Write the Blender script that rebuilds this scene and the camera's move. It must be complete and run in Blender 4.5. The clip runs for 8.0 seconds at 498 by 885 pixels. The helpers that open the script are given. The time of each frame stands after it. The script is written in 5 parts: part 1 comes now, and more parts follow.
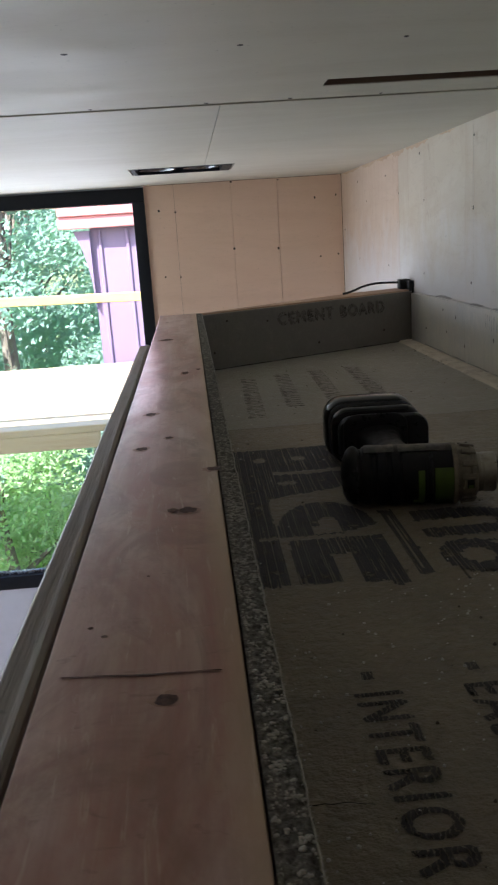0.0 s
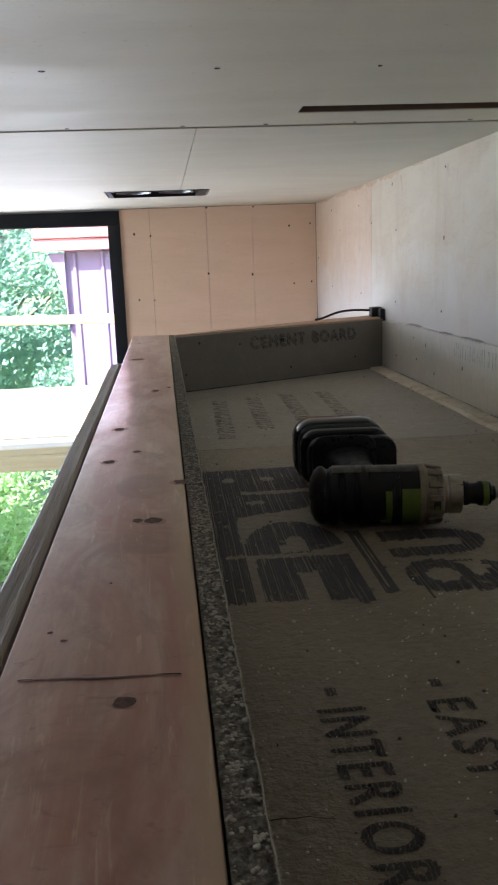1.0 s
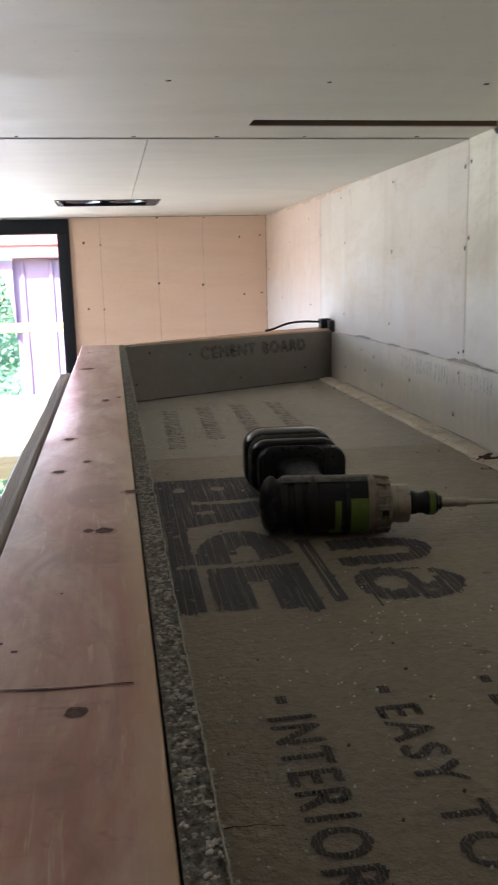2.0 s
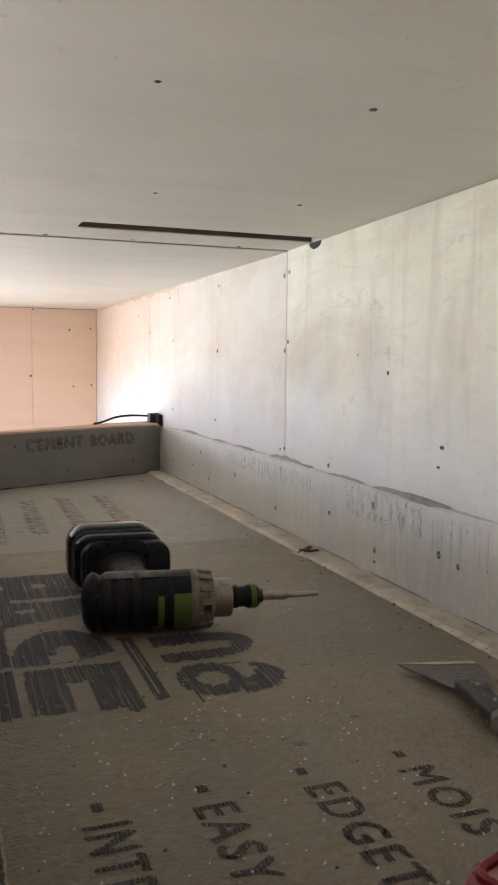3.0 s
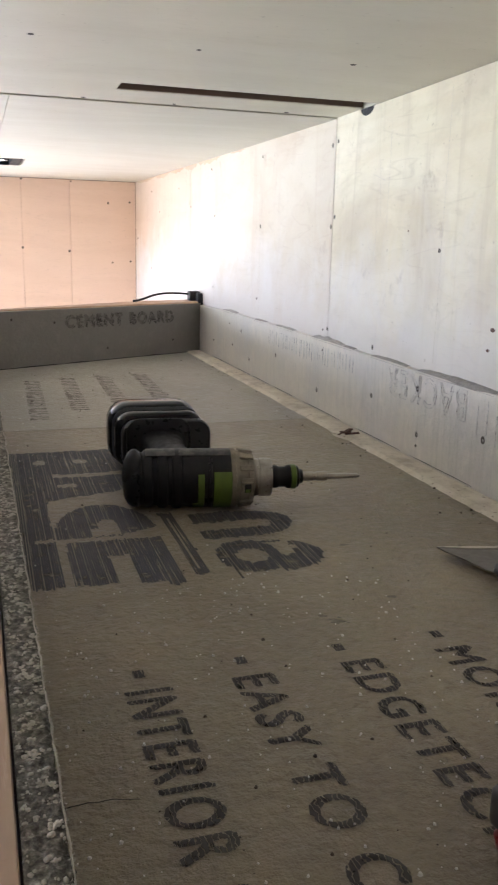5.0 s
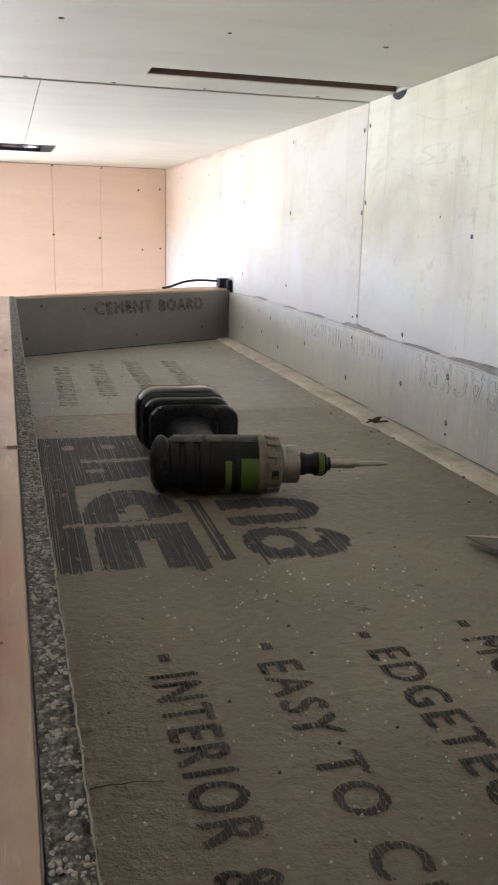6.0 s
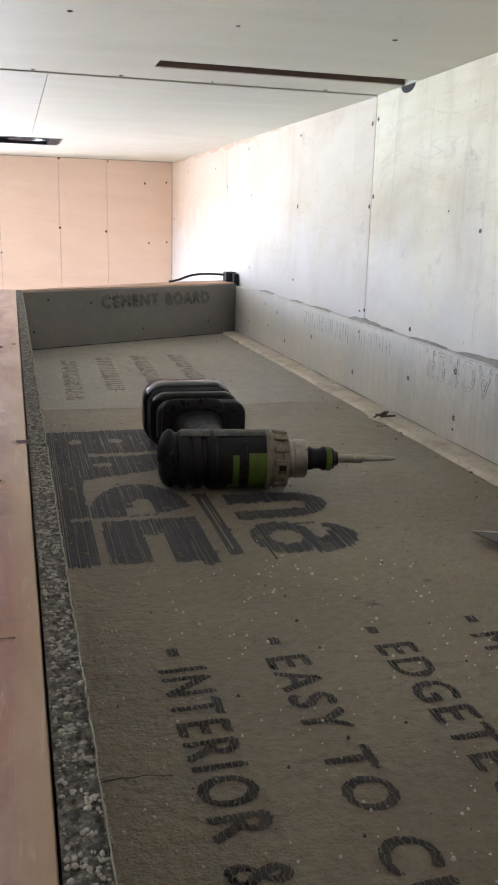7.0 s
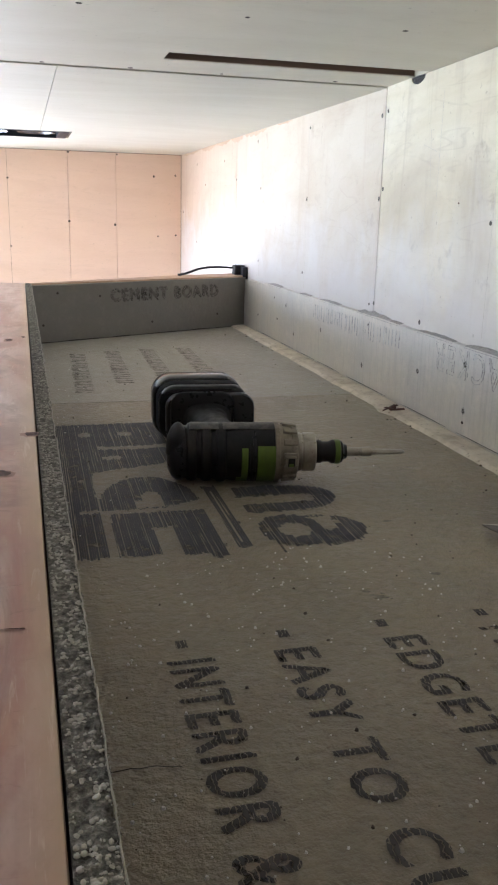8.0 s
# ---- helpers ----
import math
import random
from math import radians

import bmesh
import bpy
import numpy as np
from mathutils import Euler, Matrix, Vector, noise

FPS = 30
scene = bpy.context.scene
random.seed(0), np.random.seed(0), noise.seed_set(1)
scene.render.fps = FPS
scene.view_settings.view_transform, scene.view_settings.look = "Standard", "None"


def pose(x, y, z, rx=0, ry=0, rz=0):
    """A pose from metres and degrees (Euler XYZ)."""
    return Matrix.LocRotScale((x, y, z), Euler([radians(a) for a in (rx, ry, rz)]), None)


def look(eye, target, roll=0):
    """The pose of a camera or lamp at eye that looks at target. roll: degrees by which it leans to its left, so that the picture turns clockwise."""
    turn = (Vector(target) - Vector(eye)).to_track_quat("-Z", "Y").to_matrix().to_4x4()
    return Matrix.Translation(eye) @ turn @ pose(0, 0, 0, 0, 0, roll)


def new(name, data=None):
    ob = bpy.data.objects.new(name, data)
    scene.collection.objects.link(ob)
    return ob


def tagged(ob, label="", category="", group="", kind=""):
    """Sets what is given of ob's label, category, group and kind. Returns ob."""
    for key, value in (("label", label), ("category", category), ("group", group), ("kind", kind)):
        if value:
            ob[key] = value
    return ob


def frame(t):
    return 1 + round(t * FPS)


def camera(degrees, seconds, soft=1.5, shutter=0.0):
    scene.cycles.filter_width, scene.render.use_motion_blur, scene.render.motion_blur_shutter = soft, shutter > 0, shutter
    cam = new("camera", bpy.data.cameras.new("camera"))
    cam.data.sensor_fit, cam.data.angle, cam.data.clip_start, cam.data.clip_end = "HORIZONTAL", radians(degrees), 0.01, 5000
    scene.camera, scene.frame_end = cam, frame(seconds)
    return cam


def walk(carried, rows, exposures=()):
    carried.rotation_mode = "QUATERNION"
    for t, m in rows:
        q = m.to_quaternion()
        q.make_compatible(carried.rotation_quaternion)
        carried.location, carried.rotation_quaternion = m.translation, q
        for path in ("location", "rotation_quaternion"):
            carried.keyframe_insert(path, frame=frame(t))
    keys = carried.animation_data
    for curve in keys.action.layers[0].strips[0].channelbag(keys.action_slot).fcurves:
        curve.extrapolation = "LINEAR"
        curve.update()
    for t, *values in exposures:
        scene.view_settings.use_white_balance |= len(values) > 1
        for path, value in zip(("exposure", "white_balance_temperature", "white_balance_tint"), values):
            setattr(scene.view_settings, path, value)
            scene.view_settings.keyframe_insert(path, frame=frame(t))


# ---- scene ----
cam = camera(33.2, 8.0, soft=2.1, shutter=0.4)
PATH = [
    (0, (-0.025, 0.001, 0.324), (0.087, 1.938, -0.16), -3.8),
    (0.3, (-0.024, 0.002, 0.32), (0.131, 1.934, -0.173), -1.2),
    (0.5, (-0.024, 0.003, 0.318), (0.168, 1.916, -0.232), -1.7),
    (0.8, (-0.023, -0, 0.316), (0.137, 1.941, -0.138), -3.5),
    (1, (-0.023, -0.002, 0.314), (0.162, 1.944, -0.111), -2.2),
    (1.2, (-0.027, -0.003, 0.315), (0.156, 1.943, -0.107), -0.9),
    (2.3, (-0.023, -0.011, 0.315), (0.376, 1.913, -0.058), -0.8),
    (2.5, (-0.022, -0.016, 0.318), (0.449, 1.903, 0.008), -0.2),
    (2.8, (-0.02, -0.019, 0.32), (0.567, 1.873, 0.045), -0.4),
    (3, (-0.019, -0.021, 0.321), (0.683, 1.842, 0.131), 0.6),
    (3.2, (-0.02, -0.017, 0.32), (0.68, 1.845, 0.113), 1.4),
    (3.5, (-0.021, -0.012, 0.318), (0.658, 1.854, 0.083), 1.7),
    (3.7, (-0.021, -0.01, 0.317), (0.645, 1.859, 0.07), 1.8),
    (4, (-0.02, -0.008, 0.316), (0.665, 1.846, 0.009), 1.8),
    (4.3, (-0.018, -0.009, 0.315), (0.726, 1.794, -0.13), 1.4),
    (4.5, (-0.017, -0.009, 0.315), (0.708, 1.799, -0.137), 1.4),
    (4.8, (-0.018, -0.006, 0.315), (0.619, 1.818, -0.201), 0.9),
    (5, (-0.018, -0.004, 0.315), (0.588, 1.844, -0.154), 1.4),
    (5.2, (-0.015, -0.004, 0.313), (0.547, 1.855, -0.165), 0.8),
    (6.5, (-0.018, -0.001, 0.312), (0.516, 1.86, -0.193), 1.6),
    (7, (-0.019, -0.001, 0.313), (0.508, 1.859, -0.199), 1.5),
    (7.5, (-0.018, -0.001, 0.313), (0.497, 1.861, -0.206), 1.5),
    (8, (-0.019, -0.001, 0.312), (0.487, 1.861, -0.215), 1.4),
]
EXPOSURES = [(0, 1.95, 5680, 19), (0.3, 2.22, 5690, 19), (0.5, 2.32, 5700, 19), (1.0, 2.42, 5720, 20), (2.5, 3.2, 5920, 24), (3.5, 3.68, 5950, 27), (4.5, 3.78, 5850, 25), (8, 3.69, 5560, 22)]
walk(cam, [(t, look(eye, target, roll)) for t, eye, target, roll in PATH], EXPOSURES)

# ---------------------------------------------------------------- world and lamps
world = bpy.data.worlds.new("sky")
scene.world = world
world.use_nodes = True
wn = world.node_tree
sky = wn.nodes.new("ShaderNodeTexSky")
sky.sky_type = "NISHITA"
sky.sun_disc = False
sky.sun_elevation, sky.sun_rotation = radians(45), radians(213.7)
wn.links.new(sky.outputs[0], wn.nodes["Background"].inputs[0])
wn.nodes["Background"].inputs[1].default_value = 0.15

SUN_FROM = Vector((-0.50, -0.75, 0.90))
sun = new("sun", bpy.data.lights.new("sun", "SUN"))
sun.data.energy, sun.data.angle, sun.data.color = 5.0, radians(0.5), (1.0, 0.94, 0.84)
sun.matrix_world = look(SUN_FROM * 10, (0, 0, 0))


def window_light(name, eye, target, wide, high, watts, colour):
    lamp = new(name, bpy.data.lights.new(name, "AREA"))
    lamp.data.shape, lamp.data.size, lamp.data.size_y = "RECTANGLE", wide, high
    lamp.data.energy, lamp.data.color = watts, colour
    lamp.matrix_world = look(eye, target)
    return lamp


# daylight in the far window's opening and in an assumed, unseen long side window
window_light("far_window_daylight", (-1.2, 3.40, -0.28), (-1.2, 0.0, -0.28), 1.9, 1.4, 7.6, (0.86, 0.95, 1.0))
window_light("side_window_daylight", (-2.62, 1.95, -0.2), (0.0, 1.95, -0.2), 1.8, 1.3, 3.6, (0.86, 0.93, 1.0))

# ---------------------------------------------------------------- materials


def material(name, colour=(0.5, 0.5, 0.5), rough=0.6, metal=0.0):
    m = bpy.data.materials.new(name)
    m.use_nodes = True
    b = m.node_tree.nodes["Principled BSDF"]
    b.inputs["Base Color"].default_value = (*colour, 1)
    b.inputs["Roughness"].default_value = rough
    b.inputs["Metallic"].default_value = metal
    return m


class Web:
    """Short hand for a material's nodes."""

    def __init__(self, m):
        self.t, self.b = m.node_tree, m.node_tree.nodes["Principled BSDF"]
        self.co = self.t.nodes.new("ShaderNodeTexCoord").outputs["Object"]

    def add(self, kind, **inputs):
        n = self.t.nodes.new(kind)
        for k, v in inputs.items():
            self.put(n.inputs[k.replace("_", " ")], v)
        return n

    def put(self, socket, v):
        if isinstance(v, bpy.types.NodeSocket):
            self.t.links.new(v, socket)
        else:
            socket.default_value = v

    def scaled(self, sx, sy, sz, turn=(0, 0, 0)):
        n = self.add("ShaderNodeMapping", Vector=self.co)
        n.inputs["Scale"].default_value = (sx, sy, sz)
        n.inputs["Rotation"].default_value = turn
        return n.outputs[0]

    def noise(self, vec, scale, detail=4.0, rough=0.55, warp=0.0):
        n = self.add("ShaderNodeTexNoise", Vector=vec, Scale=scale, Detail=detail, Roughness=rough, Distortion=warp)
        return n.outputs["Fac"]

    def ramp(self, fac, *stops):
        n = self.add("ShaderNodeValToRGB", Fac=fac)
        e = n.color_ramp.elements
        while len(e) < len(stops):
            e.new(0.5)
        for el, (at, c) in zip(e, stops):
            el.position, el.color = at, (*c, 1) if len(c) == 3 else c
        return n.outputs["Color"]

    def span(self, fac, a, b, lo=0.0, hi=1.0):
        n = self.add("ShaderNodeMapRange")
        for k, v in zip((0, 1, 2, 3, 4), (fac, a, b, lo, hi)):
            self.put(n.inputs[k], v)
        return n.outputs[0]

    def mix(self, fac, a, b, how="MIX"):
        n = self.t.nodes.new("ShaderNodeMix")
        n.data_type, n.blend_type = "RGBA", how
        for k, v in ((0, fac), (6, a), (7, b)):
            self.put(n.inputs[k], (*v, 1) if isinstance(v, tuple) and len(v) == 3 else v)
        return n.outputs[2]

    def math(self, op, a, b=0.0):
        n = self.t.nodes.new("ShaderNodeMath")
        n.operation = op
        self.put(n.inputs[0], a), self.put(n.inputs[1], b)
        return n.outputs[0]

    def bump(self, height, strength=0.3, depth=0.001):
        n = self.add("ShaderNodeBump", Height=height, Strength=strength, Distance=depth)
        self.put(self.b.inputs["Normal"], n.outputs[0])

    def colour(self, c):
        self.put(self.b.inputs["Base Color"], c)

    def rough(self, r):
        self.put(self.b.inputs["Roughness"], r)


def plywood(name, light, dark, grain, stain=(0.5, 0.4, 0.3), stained=0.35, figure=0.5, runs=0.0):
    """Rotary-cut veneer: soft cathedral figure along the grain, fine fibres, blotches. grain: scales along x, y, z."""
    m = material(name, light, 0.62)
    w = Web(m)
    g = w.scaled(*grain)
    fig = w.noise(g, 1.6, 5.0, 0.6, 1.4)
    lines = w.noise(g, 9.0, 3.0, 0.6, 2.0)
    fib = w.noise(w.scaled(*(v * 14 for v in grain)), 6.0, 3.0, 0.6)
    c = w.mix(w.span(fig, 0.35, 0.7, 0.0, figure), light, dark)
    c = w.mix(w.span(lines, 0.55, 0.72, 0.0, 0.35 * figure), c, tuple(v * 0.72 for v in dark))
    c = w.mix(w.span(fib, 0.4, 0.75, 0.0, 0.08), c, tuple(v * 0.7 for v in dark))
    blotch = w.noise(w.co, 3.1, 6.0, 0.62, 0.6)
    c = w.mix(w.span(blotch, 0.48, 0.74, 0.0, stained), c, stain)
    c = w.mix(w.span(w.noise(w.co, 1.3, 2.0), 0.3, 0.7, 0.0, 0.12), c, tuple(v * 0.8 for v in light))
    if runs:
        # faint runs of old water and glue down the sheet
        drip = w.noise(w.scaled(1.0, 15.0, 1.3), 1.6, 4.0, 0.6, 0.4)
        c = w.mix(w.span(drip, 0.54, 0.72, 0.0, runs), c, stain)
        c = w.mix(w.span(w.noise(w.co, 14.0, 4.0, 0.7), 0.62, 0.72, 0.0, runs), c, tuple(v * 0.8 for v in stain))
        # thin wandering growth lines, as in rotary-cut birch
        wander = w.noise(w.scaled(1.0, 0.8, 4.6), 2.2, 3.0, 0.45, 0.5)
        line = w.math("ABSOLUTE", w.math("SUBTRACT", w.math("FRACT", w.math("MULTIPLY", wander, 9.0)), 0.5))
        weak = w.math("MULTIPLY", w.span(line, 0.0, 0.08, 0.27, 0.0), w.span(w.noise(w.co, 9.0, 3.0), 0.44, 0.6))
        c = w.mix(weak, c, tuple(v * 0.9 for v in stain))
        # cloudy bluish-white daylight painted into the wall above the backer strip
        up = w.add("ShaderNodeSeparateXYZ", Vector=w.co).outputs[2]
        low_daylight = w.math("ADD", up, w.math("MULTIPLY", w.math("SUBTRACT", w.noise(w.scaled(1.0, 1.6, 1.0), 5.0, 6.0, 0.65, 0.8), 0.5), 0.42))
        c = w.mix(w.span(low_daylight, 0.34, 0.17, 0.0, 0.62), c, (0.60, 0.59, 0.615))
    speck = w.noise(w.co, 120.0, 2.0)
    c = w.mix(w.span(speck, 0.70, 0.76, 0.0, 0.35), c, tuple(v * 0.5 for v in stain))
    w.colour(c)
    w.rough(w.span(fig, 0.3, 0.7, 0.55, 0.72))
    w.bump(w.math("ADD", fib, w.math("MULTIPLY", lines, 0.8)), 0.25, 0.0006)
    return m


# ceiling sheets (grain across the room), long wall (grain up the wall), far wall
ply_ceiling = plywood("ceiling_plywood", (0.60, 0.568, 0.475), (0.53, 0.49, 0.39), (1.0, 3.4, 1.0), (0.48, 0.435, 0.355), 0.4, 0.4)
ply_side = plywood("side_wall_plywood", (0.65, 0.595, 0.475), (0.54, 0.465, 0.335), (1.0, 1.3, 4.0), (0.38, 0.315, 0.24), 0.9, 0.85, 0.55)
# middle sheet darkened to offset window glare; third also tinted pink like bounced light
ply_middle_dimmed = plywood("middle_sheet_dimmed", (0.54, 0.478, 0.395), (0.48, 0.40, 0.305), (1.0, 1.3, 4.0), (0.43, 0.34, 0.255), 0.75, 0.7, 0.5)
ply_third_bounce = plywood("third_sheet_bounce_tint", (0.56, 0.43, 0.335), (0.49, 0.36, 0.265), (1.0, 1.3, 4.0), (0.46, 0.33, 0.24), 0.6, 0.5, 0.5)
torn_ply = plywood("torn_inner_ply", (0.50, 0.36, 0.25), (0.40, 0.27, 0.17), (1.0, 2.5, 1.0), (0.30, 0.20, 0.13), 0.5, 0.7)
ply_far = plywood("far_wall_plywood", (0.72, 0.53, 0.41), (0.62, 0.43, 0.315), (1.4, 1.0, 6.0), (0.70, 0.52, 0.38), 0.3, 0.45)


def cement(name, base, warm, lines=0.0, coarse=1.0):
    """Cement backer board: grey-brown skin with mesh weave, pores and dusty patches."""
    m = material(name, base, 0.6)
    w = Web(m)
    patch = w.noise(w.co, 4.5, 5.0, 0.6, 0.5)
    grit = w.noise(w.co, 260.0, 3.0, 0.7)
    dust = w.noise(w.co, 38.0, 5.0, 0.7)
    c = w.mix(w.span(patch, 0.35, 0.7), base, warm)
    c = w.mix(w.span(dust, 0.5, 0.8, 0.0, 0.35), c, tuple(min(1, v * 1.5) for v in warm))
    c = w.mix(w.span(grit, 0.6, 0.75, 0.0, 0.15 + 0.3 * coarse), c, tuple(v * 0.45 for v in base))
    if lines:
        streak = w.noise(w.scaled(1.0, 30.0, 1.5), 5.0, 4.0, 0.6)
        c = w.mix(w.span(streak, 0.5, 0.7, 0.0, lines), c, tuple(v * 0.6 for v in base))
    pores = w.add("ShaderNodeTexVoronoi", Vector=w.co, Scale=150.0).outputs["Distance"]
    c = w.mix(w.span(pores, 0.0, 0.16, 0.35, 0.0), c, tuple(v * 0.3 for v in base))
    w.colour(c)
    lumps = w.noise(w.co, 105.0, 4.0, 0.65)
    c = w.mix(w.span(lumps, 0.5, 0.72, 0.0, 0.34 * coarse), c, tuple(min(1, v * 1.35) for v in warm))
    c = w.mix(w.span(lumps, 0.46, 0.30, 0.0, 0.45 * coarse), c, tuple(v * 0.62 for v in base))
    w.colour(c)
    h = w.math("ADD", lumps, w.math("MULTIPLY", grit, 0.3))
    w.bump(h, 1.0, 0.0010 + 0.0036 * coarse)
    w.rough(w.span(dust, 0.35, 0.7, 0.32, 0.54))
    return m


cement_floor = cement("cement_board_brown", (0.205, 0.172, 0.120), (0.285, 0.240, 0.168))
cement_second = cement("cement_board_dusty", (0.250, 0.230, 0.188), (0.315, 0.290, 0.240), 0.0, 0.6)
cement_dark = cement("cement_board_dark_grey", (0.170, 0.158, 0.140), (0.198, 0.184, 0.163), 0.0, 0.15)
cement_strip = cement("cement_board_pale_grey", (0.52, 0.50, 0.48), (0.62, 0.57, 0.50), 0.3, 0.2)


def rough_core():
    m = material("cement_board_core", (0.2, 0.19, 0.17), 0.9)
    w = Web(m)
    n = w.noise(w.co, 320.0, 4.0, 0.7)
    c = w.ramp(n, (0.35, (0.062, 0.057, 0.05)), (0.56, (0.21, 0.197, 0.17)), (0.75, (0.48, 0.46, 0.42)))
    w.colour(c)
    w.bump(n, 1.0, 0.003)
    return m


core = rough_core()


def mortar_material():
    m = material("dried_thinset", (0.5, 0.46, 0.38), 0.85)
    w = Web(m)
    n = w.noise(w.co, 22.0, 6.0, 0.65)
    c = w.ramp(n, (0.3, (0.40, 0.35, 0.28)), (0.5, (0.58, 0.52, 0.43)), (0.7, (0.66, 0.61, 0.52)))
    c = w.mix(w.span(w.noise(w.co, 130.0, 3.0), 0.62, 0.7, 0.0, 0.6), c, (0.12, 0.10, 0.08))
    w.colour(c)
    w.bump(w.noise(w.co, 70.0, 5.0, 0.7), 0.9, 0.003)
    return m


mortar = mortar_material()


def timber(name, a, b, dark, along="y", grain=1.0, rough=0.6):
    m = material(name, a, rough)
    w = Web(m)
    s = {"x": (1.2, 26, 26), "y": (26, 1.2, 26), "z": (26, 26, 1.2)}[along]
    g = w.scaled(*s)
    rings = w.noise(g, 1.5, 5.0, 0.6, 1.2)
    fib = w.noise(w.scaled(*(v * 9 for v in s)), 2.0, 3.0, 0.6)
    tone = w.noise(w.co, 4.0, 3.0, 0.6, 0.8)
    c = w.mix(w.span(rings, 0.35, 0.7), a, b)
    c = w.mix(w.span(tone, 0.45, 0.75, 0.0, 0.55), c, tuple(x * y for x, y in zip(a, (0.86, 0.70, 0.62))))
    c = w.mix(w.span(fib, 0.5, 0.8, 0.0, 0.35 * grain), c, dark)
    c = w.mix(w.span(w.noise(w.co, 60.0, 3.0, 0.7), 0.66, 0.74, 0.0, 0.5), c, dark)
    w.colour(c)
    w.bump(w.math("ADD", fib, rings), 0.4 * grain, 0.001)
    return m




def fir_face():
    """Planed fir: soft pink and straw bands, reddish blotches, faint fibres."""
    m = material("planed_fir", (0.55, 0.37, 0.28), 0.58)
    w = Web(m)
    bands = w.noise(w.scaled(22, 0.9, 22), 1.2, 3.0, 0.5, 1.6)
    fib = w.noise(w.scaled(240, 7, 240), 1.6, 3.0, 0.6)
    blot = w.noise(w.scaled(9, 3.2, 9), 1.0, 5.0, 0.6, 0.9)
    c = w.ramp(bands, (0.30, (0.60, 0.43, 0.395)), (0.5, (0.68, 0.525, 0.49)), (0.7, (0.54, 0.355, 0.325)))
    c = w.mix(w.span(blot, 0.42, 0.58, 0.0, 0.85), c, (0.46, 0.225, 0.185))
    c = w.mix(w.span(w.noise(w.scaled(14, 5, 14), 1.3, 4.0), 0.55, 0.75, 0.0, 0.5), c, (0.62, 0.47, 0.35))
    c = w.mix(w.span(w.noise(w.scaled(26, 9, 26), 1.0, 5.0, 0.65, 1.0), 0.50, 0.66, 0.0, 0.6), c, (0.47, 0.255, 0.225))
    veins = w.noise(w.scaled(42, 1.8, 42), 1.0, 4.0, 0.6, 2.4)
    c = w.mix(w.span(veins, 0.52, 0.68, 0.0, 0.4), c, (0.44, 0.26, 0.21))
    c = w.mix(w.span(veins, 0.46, 0.34, 0.0, 0.28), c, (0.62, 0.47, 0.39))
    c = w.mix(w.span(fib, 0.5, 0.8, 0.0, 0.14), c, (0.28, 0.16, 0.12))
    c = w.mix(w.span(w.noise(w.co, 75.0, 3.0, 0.7), 0.68, 0.74, 0.0, 0.5), c, (0.2, 0.11, 0.08))
    # handling dirt and pale scuffs
    dirt = w.noise(w.scaled(1, 0.5, 1), 34.0, 5.0, 0.65, 0.6)
    c = w.mix(w.span(dirt, 0.50, 0.70, 0.0, 0.45), c, (0.34, 0.22, 0.18))
    c = w.mix(w.span(dirt, 0.44, 0.30, 0.0, 0.4), c, (0.60, 0.46, 0.40))
    smudge = w.noise(w.scaled(1, 0.45, 1), 17.0, 6.0, 0.7, 1.2)
    c = w.mix(w.span(smudge, 0.50, 0.62, 0.0, 0.6), c, (0.34, 0.20, 0.17))
    c = w.mix(w.span(w.noise(w.scaled(1, 2.2, 1), 48.0, 5.0, 0.7, 0.8), 0.60, 0.70, 0.0, 0.5), c, (0.27, 0.165, 0.14))
    # straw-coloured sapwood along one edge, pale dust in streaks
    x = w.add("ShaderNodeSeparateXYZ", Vector=w.co).outputs[0]
    edge = w.math("ADD", x, w.math("MULTIPLY", w.noise(w.scaled(6, 2.5, 6), 1.0, 3.0), 0.022))
    c = w.mix(w.span(edge, -0.016, -0.004, 0.0, 0.75), c, (0.60, 0.45, 0.32))
    c = w.mix(w.span(w.noise(w.scaled(150, 14, 150), 1.0, 4.0, 0.7, 1.5), 0.60, 0.70, 0.0, 0.45), c, (0.78, 0.66, 0.59))
    w.colour(c)
    w.rough(w.span(blot, 0.3, 0.7, 0.27, 0.42))
    w.bump(w.math("ADD", w.math("MULTIPLY", fib, 0.3), dirt), 0.3, 0.0008)
    return m


fir = fir_face()
fir_end = timber("top_plate_fir", (0.52, 0.36, 0.25), (0.42, 0.27, 0.18), (0.2, 0.11, 0.07), "x")
grey_wood = timber("weathered_grey_wood", (0.25, 0.215, 0.18), (0.20, 0.168, 0.14), (0.09, 0.072, 0.06), "y", 1.6, 0.6)
lumber = timber("sunlit_lumber", (0.74, 0.63, 0.36), (0.64, 0.51, 0.26), (0.35, 0.24, 0.12), "x")
yellow_lumber = timber("yellow_edged_lumber", (0.78, 0.60, 0.20), (0.70, 0.50, 0.14), (0.40, 0.27, 0.10), "x")
# timber coloured dark: for shade in the slot, and for unseen parts
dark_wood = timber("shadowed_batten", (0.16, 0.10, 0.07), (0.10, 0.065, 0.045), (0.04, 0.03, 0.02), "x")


def speckled(name, colour, other, rough, scale=30.0, metal=0.0, amount=0.6, bump=0.15):
    m = material(name, colour, rough, metal)
    w = Web(m)
    n = w.noise(w.co, scale, 5.0, 0.65)
    c = w.mix(w.span(n, 0.45, 0.75, 0.0, amount), colour, other)
    w.colour(c)
    w.rough(w.span(w.noise(w.co, scale * 2.3, 3.0), 0.3, 0.7, rough * 0.8, min(1.0, rough * 1.25)))
    w.bump(w.noise(w.co, scale * 8, 3.0), bump, 0.0005)
    return m


